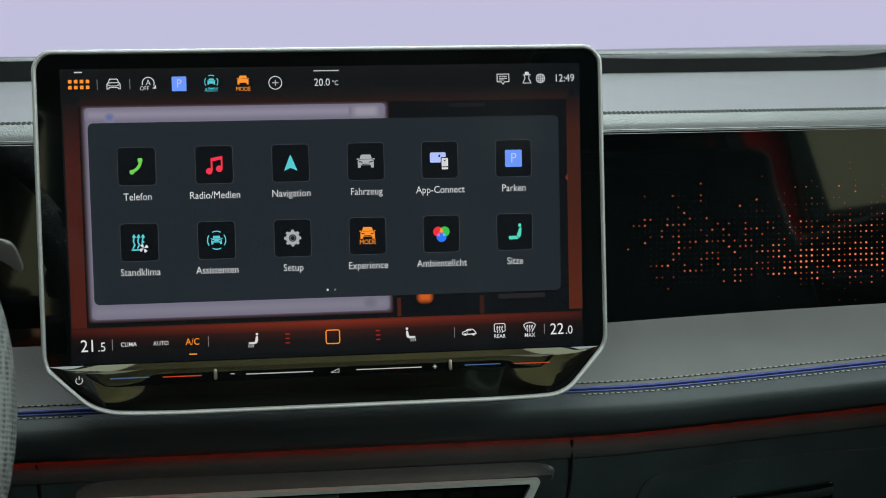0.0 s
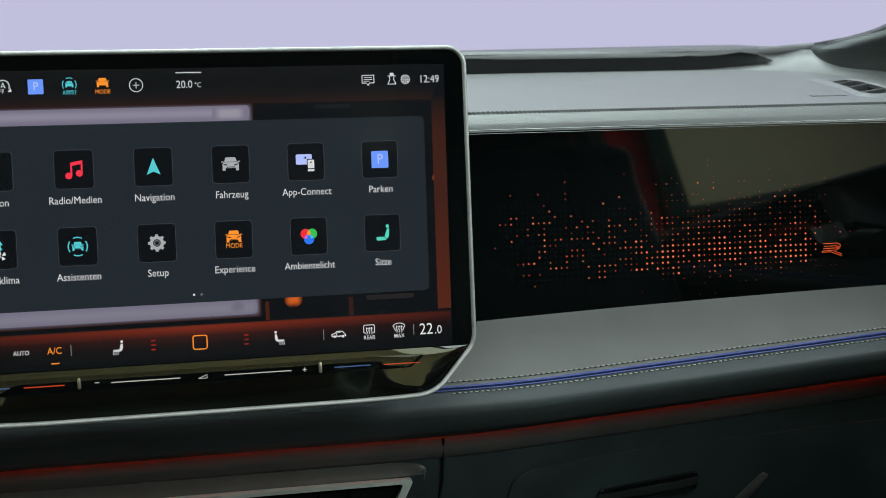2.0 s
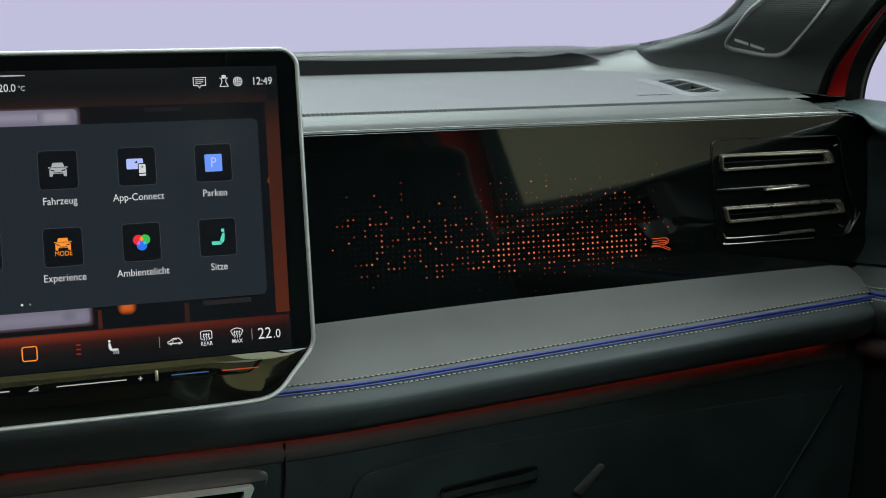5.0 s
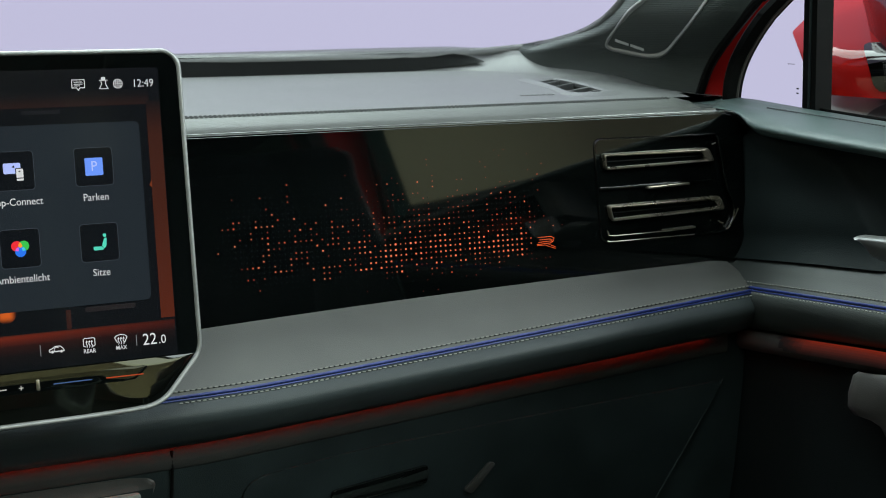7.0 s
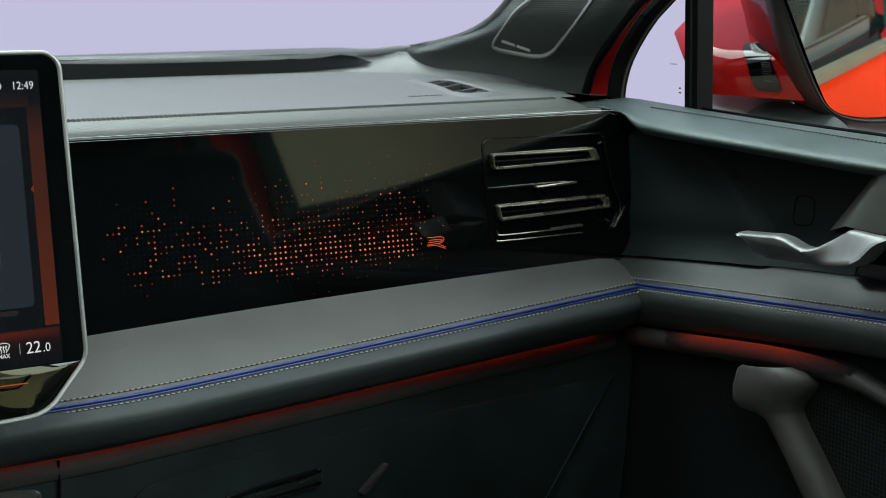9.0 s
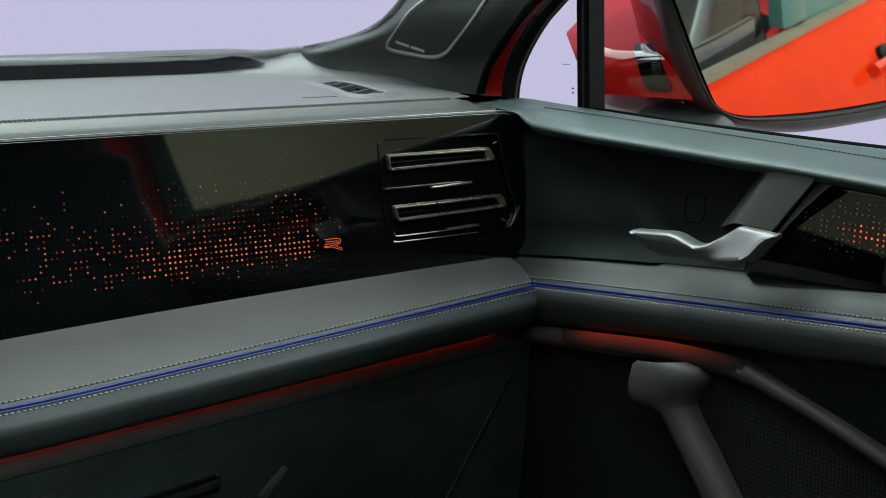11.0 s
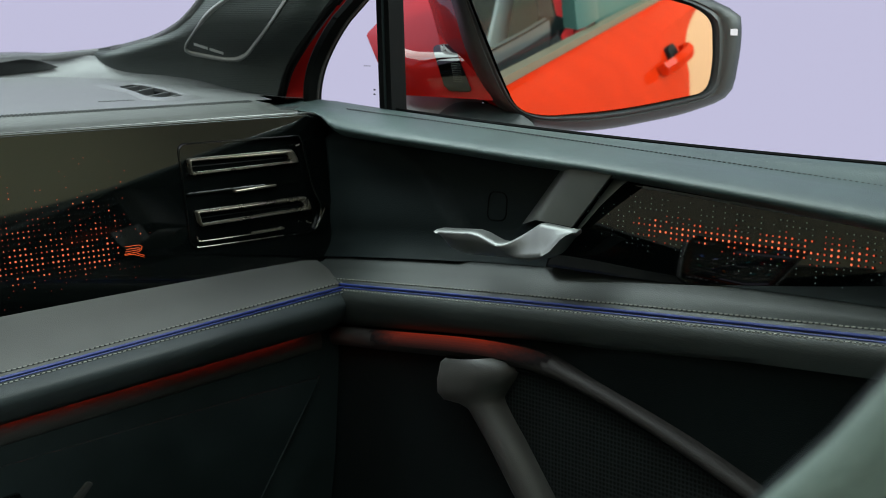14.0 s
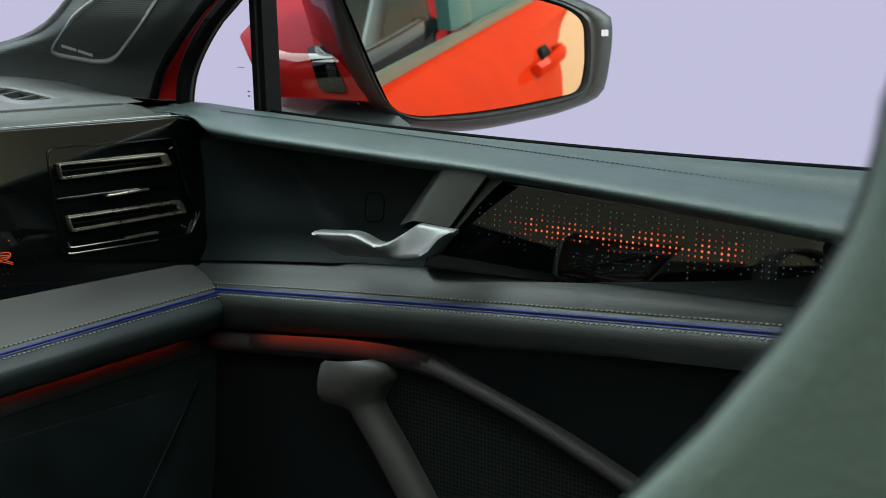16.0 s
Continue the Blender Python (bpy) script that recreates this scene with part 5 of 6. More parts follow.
plate(bm, outline, tilted, -0.01, 0.0, 0.0012)
strip = part("decor_strip", bm, GLOSS, door, "black glass strip with lit orange dots")
bm = bmesh.new()
tube(bm, [tilted(y, deco_top(y) - 0.0006, 0.0006) for y in top_y if y < 0.576], 0.0009, 8)
part("decor_edge", bm, RIM, strip, "thin bright metal edge")
bm = bmesh.new()
plate(bm, [(0.5895, 1.1352), (0.5760, 1.1348), (0.5860, 1.1285), (0.6010, 1.1140), (0.6200, 1.0935), (0.6235, 1.0935)], tilted, -0.004, 0.0012, 0.0006)
part("decor_edge", bm, RIM, strip, "bright metal end of the strip")


def door_cells():
    for i in range(72):
        for j in range(15):
            y, z = 0.612 - i * PITCH * 1.10, 1.080 + j * PITCH * 0.86
            if z > deco_top(y) - 0.004:
                continue
            spine = 1.1045 - (0.60 - y) * 0.010
            u = z - spine
            span = ease((0.600 - y) / 0.05) * ease((y - 0.345) / 0.035)
            core = math.exp(-(u / 0.0085) ** 2) * ease((0.585 - y) / 0.04) * ease((y - 0.375) / 0.02)
            there = max(math.exp(-(u / (0.020 if u > 0 else 0.0115)) ** 2) * lerp(0.30, 0.92, span), core)
            if rng.random() > there:
                continue
            bright = core * (0.42 + 0.62 * rng.random()) if rng.random() < 0.30 + 0.75 * core else 0.1
            yield tilted(y, z, 0.0012), Vector((0, 1, 0)), Vector((0.085, 0, 1)).normalized(), bright, bright ** 0.8


sheets = [bmesh.new() for _ in DOTS]
dots(door_cells(), sheets, 0.00044, 0.00095)
# the pale dots glow too, in place of a plain grey tone
for bm, (m, name, label) in zip(sheets, DOTS[:3] + [(glow("pale_dot_glow", (72, 86, 82)), "dot_grey", "small pale dots with a faint glow")]):
    tagged(part(name, bm, m, strip), label, kind="stuff")

# ledge with piping


def flow(y):
    """1 where the ledge runs straight into the lower card, 0 where a gap parts them."""
    k = min(max((0.655 - y) / 0.10, 0), 1)
    return k * k * (3 - 2 * k)


bm = bmesh.new()
rows = []
for y in YS:
    t, b, u = ledge_top(y), d_blue(y), d_under(y)
    g = flow(y)
    rows.append([(0.722, y, t - 0.002), (0.7135, y, t), (0.709, y, lerp(t, b, 0.12)), (0.702, y, lerp(t, b, 0.42)), (0.695, y, lerp(t, b, 0.78)), (0.6925, y, b + 0.004), (0.690, y, b - 0.0006), (0.6862, y, b - 0.0042), (0.6842, y, b - 0.0085),
                 (0.6846, y, b - 0.0135), (0.6866, y, b - 0.0200), (0.6892, y, b - 0.0250), (lerp(0.692, 0.6905, g), y, lerp(b - 0.024, u, 0.5)), (lerp(0.698, 0.6928, g), y, u + 0.001), (lerp(0.706, 0.6955, g), y, u - 0.001)])
loft(bm, rows)
part("door_ledge", bm, DOOR_LEATHER, door, "padded dark leather ledge", sharp=70)
bm = bmesh.new()
tube(bm, [(0.6895, y, d_blue(y) + 0.0002) for y in YS], 0.0011, 8)
part("piping", bm, BLUE, door, "dark blue piping")
bm = bmesh.new()
tube(bm, [(0.6882, y, d_blue(y) - 0.0021) for y in YS], 0.0007, 6)
part("piping_edge", bm, BLUE, door)
bm = bmesh.new()
stitches(bm, [(0.6923, y, d_blue(y) + 0.0043) for y in YS])
stitches(bm, [(0.6864, y, d_blue(y) - 0.0039) for y in YS])
tagged(part("ledge_stitching", bm, THREAD, door), "pale thread stitches", kind="stuff")

bm = bmesh.new()
tube(bm, [(0.6928, y, d_blue(y) + 0.0040) for y in YS], 0.0006, 6)
tube(bm, [(0.6870, y, d_blue(y) - 0.0040) for y in YS], 0.0006, 6)
part("stitch_groove", bm, DARK, door, "dark sewn groove")

# lower door, its curved trim rail and the speaker mesh
bm = bmesh.new()
rows = []
for y in YS:
    u, g = d_under(y), flow(y)
    rows.append([(lerp(0.711, 0.6950, g), y, u + 0.001), (lerp(0.7085, 0.6942, g), y, u - 0.003), (lerp(0.7055, 0.6955, g), y, u - 0.012), (lerp(0.7035, 0.6985, g), y, u - 0.03), (0.7045, y, 0.93 if y > 0.5 else 0.91), (0.706, y, 0.85), (0.706, y, 0.70), (0.70, y, 0.40)])
loft(bm, rows)
part("lower_card", bm, CARD_SHADE, door, "lower door card, darkened for shade")
RAIL_LINE = [(0.92, 0.968, 0.0085), (0.811, 0.9800, 0.0085), (0.7186, 0.9905, 0.0085), (0.6612, 0.9937, 0.0082), (0.634, 0.9920, 0.0076), (0.6146, 0.9890, 0.0068), (0.553, 0.9743, 0.0060), (0.497, 0.9570, 0.0064), (0.458, 0.9430, 0.0064), (0.40, 0.9215, 0.0064), (0.30, 0.884, 0.0064)]
rail_line = smooth_path([(h, y, z) for y, z, h in RAIL_LINE])
bm = bmesh.new()
loft(bm, [[(0.6985 + dx, p.y, p.z + dz * p.x) for dx, dz in ((0.008, 0.95), (-0.001, 1.0), (-0.0042, 0.90), (-0.0068, 0.60), (-0.0080, 0.20), (-0.0080, -0.25), (-0.0068, -0.62), (-0.0045, -0.88), (-0.001, -1.0), (0.008, -1.0))] for p in rail_line])
part("trim_rail", bm, RAIL, door, "brown-grey curved trim rail", sharp=70)
bm = bmesh.new()
tube(bm, [(0.6985, p.y, p.z - p.x * 1.0 - 0.0022) for p in rail_line if p.y < 0.70], 0.0016, 8)
part("rail_seam", bm, CARD_SHADE, door, "thin dark edge below the rail")
# red light on the rail as emission, dimming to its ends and lower edge
GLOW_ROWS = [(0, -0.0010, 1.02), (1, -0.0034, 0.97), (2, -0.0056, 0.84), (3, -0.0072, 0.65), (4, -0.0082, 0.42), (5, -0.0085, 0.20), (6, -0.0086, 0.0), (7, -0.0084, -0.25)]
glow_mats = [glow("red_rail_glow", (9 + 15 * k, 6 + 3.7 * k, 5 + 1.6 * k), 1.0, 0.9) for k in range(8)]
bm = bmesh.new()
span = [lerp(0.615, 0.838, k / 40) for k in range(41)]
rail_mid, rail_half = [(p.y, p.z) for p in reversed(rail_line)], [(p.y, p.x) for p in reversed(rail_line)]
rows = [[bm.verts.new((0.6983 + dx, y, along(rail_mid, y) + along(rail_half, y) * dz)) for _, dx, dz in GLOW_ROWS] for y in span]
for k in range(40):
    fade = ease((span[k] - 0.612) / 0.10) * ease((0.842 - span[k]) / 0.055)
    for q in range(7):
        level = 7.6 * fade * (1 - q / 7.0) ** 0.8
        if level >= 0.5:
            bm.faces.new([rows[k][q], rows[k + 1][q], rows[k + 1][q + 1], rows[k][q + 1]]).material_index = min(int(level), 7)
glow_sheet = part("rail_glow", bm, glow_mats[0], door, "red light on the rail, put in as a glow", sharp=70)
for m in glow_mats[1:]:
    glow_sheet.data.materials.append(m)
bm = bmesh.new()
outline = [(p.y, p.z - p.x) for p in rail_line if p.y < 0.72] + [(0.30, 0.70), (0.60, 0.70), (0.66, 0.86), (0.70, 0.955)]
plate(bm, outline, fx(0.7045), 0.0, 0.004, 0.001)
part("speaker_grille", bm, DOOR_MESH, door, "black speaker mesh")
# pocket bracket: a soft-edged head under the rail and an arm that runs down from it
BRACKET_NEAR = [(0.7325, 0.9835), (0.7372, 0.9795), (0.7409, 0.9648), (0.7404, 0.9540), (0.7340, 0.9490), (0.7180, 0.9490), (0.7085, 0.9465), (0.6980, 0.9345), (0.6865, 0.9209), (0.6628, 0.8890), (0.6432, 0.8643), (0.600, 0.808)]
BRACKET_FAR = [(0.6860, 0.9905), (0.6738, 0.9890), (0.6674, 0.9819), (0.6720, 0.9740), (0.6775, 0.9670), (0.6834, 0.9583), (0.6825, 0.9545), (0.6755, 0.9450), (0.6610, 0.9288), (0.6353, 0.8971), (0.6164, 0.8727), (0.575, 0.818)]
bm = bmesh.new()
rows = []
for k, ((ya, za), (yb, zb)) in enumerate(zip(BRACKET_NEAR, BRACKET_FAR)):
    rise = (0.003, 0.001, 0.0, 0.0, 0.0012, 0.004, 0.0052, 0.0058, 0.0062, 0.0075, 0.009, 0.013)[k]
    rows.append([(0.676 + rise + dx, lerp(ya, yb, v), lerp(za, zb, v)) for v, dx in ((0.0, 0.030), (0.0, 0.0072), (0.03, 0.0040), (0.10, 0.0014), (0.22, 0.0), (0.45, -0.0006), (0.66, 0.0008), (0.80, 0.0040), (0.92, 0.0085), (1.0, 0.0140), (1.0, 0.032))])
loft(bm, rows)
part("pull_bracket", bm, BRACKET, door, "warm grey moulded pocket bracket", sharp=80)

# inner handle: a blade with a bright upper edge that turns up into a block, with a grey moulding above
TOP_LINE = [(0.5985, 1.1000), (0.6010, 1.1000), (0.6339, 1.1013), (0.6492, 1.0912), (0.6560, 1.0870), (0.6630, 1.0846), (0.6691, 1.0848), (0.6765, 1.0868), (0.6838, 1.0890), (0.6928, 1.0902), (0.7344, 1.0868)]
LOW_LINE = [(0.5985, 1.0975), (0.6040, 1.0935), (0.6136, 1.0828), (0.6215, 1.0778), (0.6323, 1.0752), (0.6631, 1.0726), (0.7078, 1.0696), (0.7235, 1.0721), (0.7310, 1.0790), (0.7344, 1.0840)]
bm = bmesh.new()
rows = []
for y in [lerp(0.7344, 0.5985, k / 60) for k in range(61)]:
    zt, zb = along(TOP_LINE, y), along(LOW_LINE, y)
    up = ease((0.668 - y) / 0.034)
    xf, xb = lerp(0.6735, 0.6840, up), lerp(0.6810, 0.6740, up)
    back = lerp(0.6855, 0.6905, up)
    h = zt - zb
    rows.append([(back, y, zt), (lerp(back, xf, 0.65), y, zt - 0.0003), (xf + 0.0010, y, zt - 0.0016), (xf, y, zt - min(0.0030, h * 0.5)), (lerp(xf, xb, 0.35), y, lerp(zt, zb, 0.45)), (lerp(xf, xb, 0.8), y, lerp(zt, zb, 0.78)),
                 (xb, y, zb + h * 0.10), (xb + 0.0022, y, zb), (max(back, xb + 0.005), y, zb)])
solid(bm, rows)
part("door_handle", bm, HANDLE, door, "satin silver inner door handle", sharp=80)
bm = bmesh.new()
rows = []
for v in [lerp(-0.12, 0.955, k / 12) for k in range(13)]:
    foot, crest, far = (lerp(0.6293, 0.6627, v), lerp(1.1348, 1.0948, v)), (lerp(0.6225, 0.6526, v), lerp(1.1391, 1.0982, v)), (lerp(0.5806, 0.6162, v), lerp(1.1369, 1.0968, v))
    rows.append([(x, lerp(p[0], q[0], w) * x / 0.70, EYE + (lerp(p[1], q[1], w) - EYE) * x / 0.70) for p, q, w, x in ((foot, crest, -0.4, 0.7215), (foot, crest, 0.25, 0.7120), (foot, crest, 0.7, 0.7035), (foot, crest, 1.0, 0.6995), (crest, far, 0.12, 0.6972), (crest, far, 0.35, 0.6962),
                                                                                (crest, far, 0.7, 0.6960), (crest, far, 0.96, 0.6962), (crest, far, 1.0, 0.6975), (crest, far, 1.0, 0.712))])
loft(bm, rows)
part("handle_block", bm, BLOCK, door, "satin grey moulding above the handle", sharp=60)

# window pillar, quarter glass and side glass
bm = bmesh.new()
solid(bm, [[(x, y0 + dy, z) for x, dy in ((0.752, 0.0), (0.752, 0.0165), (0.772, 0.0155), (0.772, 0.003))] for y0, z in ((0.871, 1.150), (0.872, 1.17), (0.8746, 1.263), (0.879, 1.36), (0.887, 1.45))])
part("window_pillar", bm, RUBBER, door, "black window divider post")
bm = bmesh.new()
tube(bm, [(0.7515, 0.8795, 1.165), (0.7515, 0.8820, 1.263), (0.7515, 0.894, 1.45)], 0.0012, 6)
part("pillar_bead", bm, DARK, door)
bm = bmesh.new()
loft(bm, [[(0.765 - max(0, z - 1.17) * 0.32, y + max(0, z - 1.17) * s, z) for z in (1.13, 1.17, 1.30, 1.42, 1.58)] for y, s in ((-0.02, -0.2), (0.4, -0.1), (0.862, 0.02))])
w = part("side_window", bm, SIDE_GLASS, door, "clear side window")
w.visible_shadow = False

bm = bmesh.new()
for a, b, w, h in ((0.9180, 1.2045, 0.009, 0.0005), (0.9085, 1.1835, 0.0026, 0.0012), (0.9085, 1.1795, 0.0026, 0.0012)):
    plate(bm, rect(a, b, w, h), lambda a, b, d: Vector((0.7635 - d, a, b)), 0.0, 0.0004)
part("etched_marks", bm, PILLAR, door, "tiny etched marks on the quarter glass")

# ---- windscreen pillar ----
pillar = thing("windscreen_pillar", "grey cloth-grained windscreen pillar with a speaker", "pillar", pose(0.7171, 0.987, 0, 0, 0, -36))
G = lambda a, b, d: Vector((a, -d, b))
turn_in = pose(0.7171, 0.987, 0, 0, 0, -36).inverted() @ pose(0.732, 0.985, 0, 0, 0, -82)
eye_in = pose(0.7171, 0.987, 0, 0, 0, -36).inverted() @ Vector((0, 0, EYE))


def P(a, b, d):
    """A place on the leaning face of the pillar, brought d towards the cabin."""
    p = turn_in @ Vector((a, 0, b))
    return p + (eye_in - p).normalized() * (d + 0.05 * ease((b - 1.195) / 0.06))


PILLAR_FRONT = [(1.150, -0.345), (1.2060, -0.345), (1.2098, -0.3367), (1.2146, -0.2952), (1.2197, -0.2651), (1.2246, -0.2359), (1.2300, -0.2075), (1.2364, -0.1843), (1.2459, -0.1616), (1.2569, -0.1436), (1.2651, -0.1330), (1.2784, -0.1172), (1.56, 0.190)]
PILLAR_BACK = [(1.150, -0.030), (1.1757, -0.0206), (1.1987, -0.0101), (1.2197, 0.0068), (1.2518, 0.0399), (1.2651, 0.0542), (1.2866, 0.0784), (1.56, 0.36)]


def pillar_deep(v):
    """How far the trim falls away from its face, across its width: rolled at both edges."""
    return -0.030 * (1 - ease(v / 0.30)) ** 2 - 0.016 * ease((v - 0.70) / 0.30) ** 1.5


bm = bmesh.new()
rows = []
for b in [1.150, 1.165, 1.180, 1.195, 1.2060, 1.2098, 1.212, 1.2146, 1.216, 1.2174, 1.2195, 1.2219, 1.224, 1.2263, 1.2287, 1.2312, 1.234, 1.2371, 1.2415, 1.2461, 1.251, 1.2566, 1.2645, 1.271, 1.2774, 1.287, 1.30, 1.33, 1.38, 1.45, 1.56]:
    a0, a1 = along(PILLAR_FRONT, b), along(PILLAR_BACK, b)
    rows.append([P(lerp(a0, a1, k / 24), b, pillar_deep(k / 24)) for k in range(25)] + [P(a1 - 0.004, b, -0.030)])
loft(bm, rows)
part("pillar_trim", bm, PILLAR, pillar, "grey ribbed pillar trim", sharp=80)
bm = bmesh.new()
back = pose(0.7171, 0.987, 0, 0, 0, -36).inverted()
lead = [back @ Vector(p) for p in ((-0.74, 1.314, 1.2035), (0.2, 1.314, 1.2035), (0.56, 1.312, 1.2036), (0.640, 1.310, 1.2045))]
tube(bm, lead, 0.0062, 10)
tube(bm, smooth_path([lead[-1]] + [P(a + 0.004, b - 0.0045, -0.030) for b, a in PILLAR_FRONT[3:]]), 0.0055, 10)
part("glass_edge_trim", bm, DASH_TOP, pillar, "pale rounded windscreen edge trim", sharp=60)
SPEAKER = [(-0.1071, 1.2604), (-0.1225, 1.2518), (-0.1539, 1.2230), (-0.1560, 1.2162), (-0.1457, 1.2119), (-0.0951, 1.2061), (-0.0747, 1.2064), (-0.0625, 1.2120), (-0.0303, 1.2403), (-0.0086, 1.2624), (0.025, 1.2980), (0.010, 1.3090), (-0.030, 1.2950)]
round_by = [0.014, 0.012, 0.006, 0.004, 0.006, 0.012, 0.010, 0.010, 0.02, 0.02, 0.008, 0.008, 0.02]
rings = [rounded([(a / 1000, b / 1000) for a, b in inset([(a * 1000, b * 1000) for a, b in SPEAKER], -d)], round_by, 4) for d in (-0.7, 0.0, 0.7, 1.7, 2.6, 3.4, 5.2)]
bm = bmesh.new()
loft(bm, [[P(a, b, d) for a, b in r] for r, d in zip(rings, (-0.012, 0.0012, 0.0024, 0.0028, 0.0022, 0.0006, -0.0010))], True)
part("speaker_rim", bm, RIM, pillar, "smoked metal speaker rim", sharp=60)
bm = bmesh.new()
plate(bm, rings[5], P, -0.004, -0.0006)
grille = part("speaker_grille", bm, MESH, pillar, "black perforated speaker mesh")
bm = bmesh.new()
for a0, w in ((-0.1400, 0.0205), (-0.1170, 0.0200)):
    low = lambda a: 1.2210 - (a + 0.1409) * 0.2045
    plate(bm, [(a0, low(a0) + 0.0034), (a0 + w, low(a0 + w) + 0.0034), (a0 + w, low(a0 + w) + 0.0008), (a0, low(a0) + 0.0008)], P, -0.0006, 0.0004)
part("badge", bm, SATIN, grille, "tiny silver badge strip")
bm = bmesh.new()
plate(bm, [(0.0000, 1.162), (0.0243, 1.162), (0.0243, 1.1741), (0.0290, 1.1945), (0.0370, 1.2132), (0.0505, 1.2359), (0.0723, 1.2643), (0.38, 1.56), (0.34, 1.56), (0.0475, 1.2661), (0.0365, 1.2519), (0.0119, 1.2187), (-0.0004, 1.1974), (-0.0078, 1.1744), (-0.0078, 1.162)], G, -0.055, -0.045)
part("body_frame", bm, SHADED_RED, pillar, "red painted door aperture, darkened for shade")
bm = bmesh.new()
tube(bm, smooth_path([P(a + 0.002, b, -0.016) for b, a in PILLAR_BACK[:-1]] + [P(0.338, 1.55, -0.016)]), 0.0042, 8)
part("aperture_seal", bm, RUBBER, pillar, "black rubber seal")
bm = bmesh.new()
seal = smooth_path([(0.0290, 1.160), (0.0292, 1.1757), (0.0310, 1.190), (0.0355, 1.206), (0.0440, 1.224), (0.0560, 1.243), (0.0735, 1.263), (0.20, 1.40), (0.37, 1.56)], 5)
solid(bm, [[G(a + s, b - 0.3 * s, d) for s, d in ((-0.0085, -0.030), (-0.0085, -0.012), (-0.004, -0.008), (0.004, -0.008), (0.0080, -0.012), (0.0080, -0.030))] for a, b in seal])
part("window_frame", bm, RUBBER, pillar, "black window frame")
bm = bmesh.new()
tube(bm, [G(a + 0.0046, b - 0.002, -0.0085) for a, b in seal], 0.0014, 6)
part("frame_bead", bm, GREY, pillar, "grey window frame bead")

# ---- windscreen ----
bm = bmesh.new()
loft(bm, [[(x, y + 0.08 * (1 - (x / 0.72) ** 2), z) for x in [lerp(-0.72, 0.72, k / 16) * s for k in range(17)]] for y, z, s in ((1.30, 1.195, 1.0), (1.02, 1.32, 0.97), (0.72, 1.45, 0.91), (0.38, 1.55, 0.83))])
w = part("windscreen", bm, GLASS)
tagged(w, "clear curved windscreen", "windscreen", kind="structure")
w.visible_shadow = False

# ---- door mirror outside ----
mirror = thing("door_mirror", "red door mirror with black surround", "mirror", pose(0.88, 0.868, 0, 0, 0, -30))
M = lambda a, b, d: Vector((a, -d, b))
glass_line = rounded([(-0.047, 1.306), (0.0012, 1.1924), (0.0165, 1.1610), (0.0430, 1.1545), (0.118, 1.1585), (0.2065, 1.1735), (0.2115, 1.2000), (0.2085, 1.2420), (0.1900, 1.2545), (0.1400, 1.2680), (0.02, 1.312)],
                     [0.01, 0.02, 0.015, 0.02, 0.04, 0.012, 0.02, 0.012, 0.02, 0.03, 0.02], 5)
case = [(-0.066, 1.325), (-0.0395, 1.262), (-0.0302, 1.2235), (-0.0054, 1.1696), (0.0221, 1.1495), (0.0332, 1.1445), (0.0554, 1.1403), (0.0888, 1.1374), (0.1224, 1.1404), (0.1902, 1.1514), (0.2299, 1.1641), (0.2409, 1.1747),
        (0.2486, 1.2203), (0.2479, 1.2453), (0.2419, 1.2507), (0.2198, 1.2603), (0.05, 1.330)]
case_line = polar(rounded(case, [0.01, 0.03, 0.03, 0.02, 0.008, 0.01, 0.02, 0.02, 0.03, 0.02, 0.01, 0.01, 0.02, 0.005, 0.004, 0.02, 0.02], 5), 0.09, 1.225, 96)
glass_ring = polar(glass_line, 0.09, 1.225, 96)


def scaled(points, k, cx=0.09, cz=1.235):
    return [(cx + (a - cx) * k, cz + (b - cz) * k) for a, b in points]


def between(v):
    """An outline between the glass (0) and the outer edge of the case (1)."""
    return [(lerp(a, c, v), lerp(b, e, v)) for (a, b), (c, e) in zip(glass_ring, case_line)]


bm = bmesh.new()
loft(bm, [[M(a, b, d) for a, b in between(v)] for v, d in ((0.06, 0.002), (0.10, 0.0075), (0.22, 0.0105), (0.36, 0.0085), (0.42, 0.0095), (0.72, 0.0070), (0.92, 0.0015), (1.0, -0.006), (1.0, -0.016))], True)
part("surround", bm, CASE, mirror, "matt black mirror surround", sharp=50)
bm = bmesh.new()
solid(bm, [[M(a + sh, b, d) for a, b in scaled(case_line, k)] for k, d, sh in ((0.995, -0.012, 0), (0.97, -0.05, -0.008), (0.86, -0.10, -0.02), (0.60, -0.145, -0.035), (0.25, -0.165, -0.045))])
part("housing", bm, SHADED_RED, mirror, "glossy red mirror housing")
bm = bmesh.new()
plate(bm, scaled(glass_line, 1.03), M, 0.0, 0.0045)
part("glass_edge", bm, PIANO, mirror)
bm = bmesh.new()
plate(bm, glass_line, lambda a, b, d: M(a, b, d + 0.0115 + (b - 1.215) * 0.060), -0.001, 0.0)
part("mirror_glass", bm, MIRROR, mirror, "mirror glass reflecting the red car side")
bm = bmesh.new()
plate(bm, rect(0.2335, 1.2305, 0.0072, 0.0062, 0.001), M, 0.003, 0.0096)
part("warning_light", bm, glow("white_indicator", (226, 228, 232)), mirror, "small white indicator")
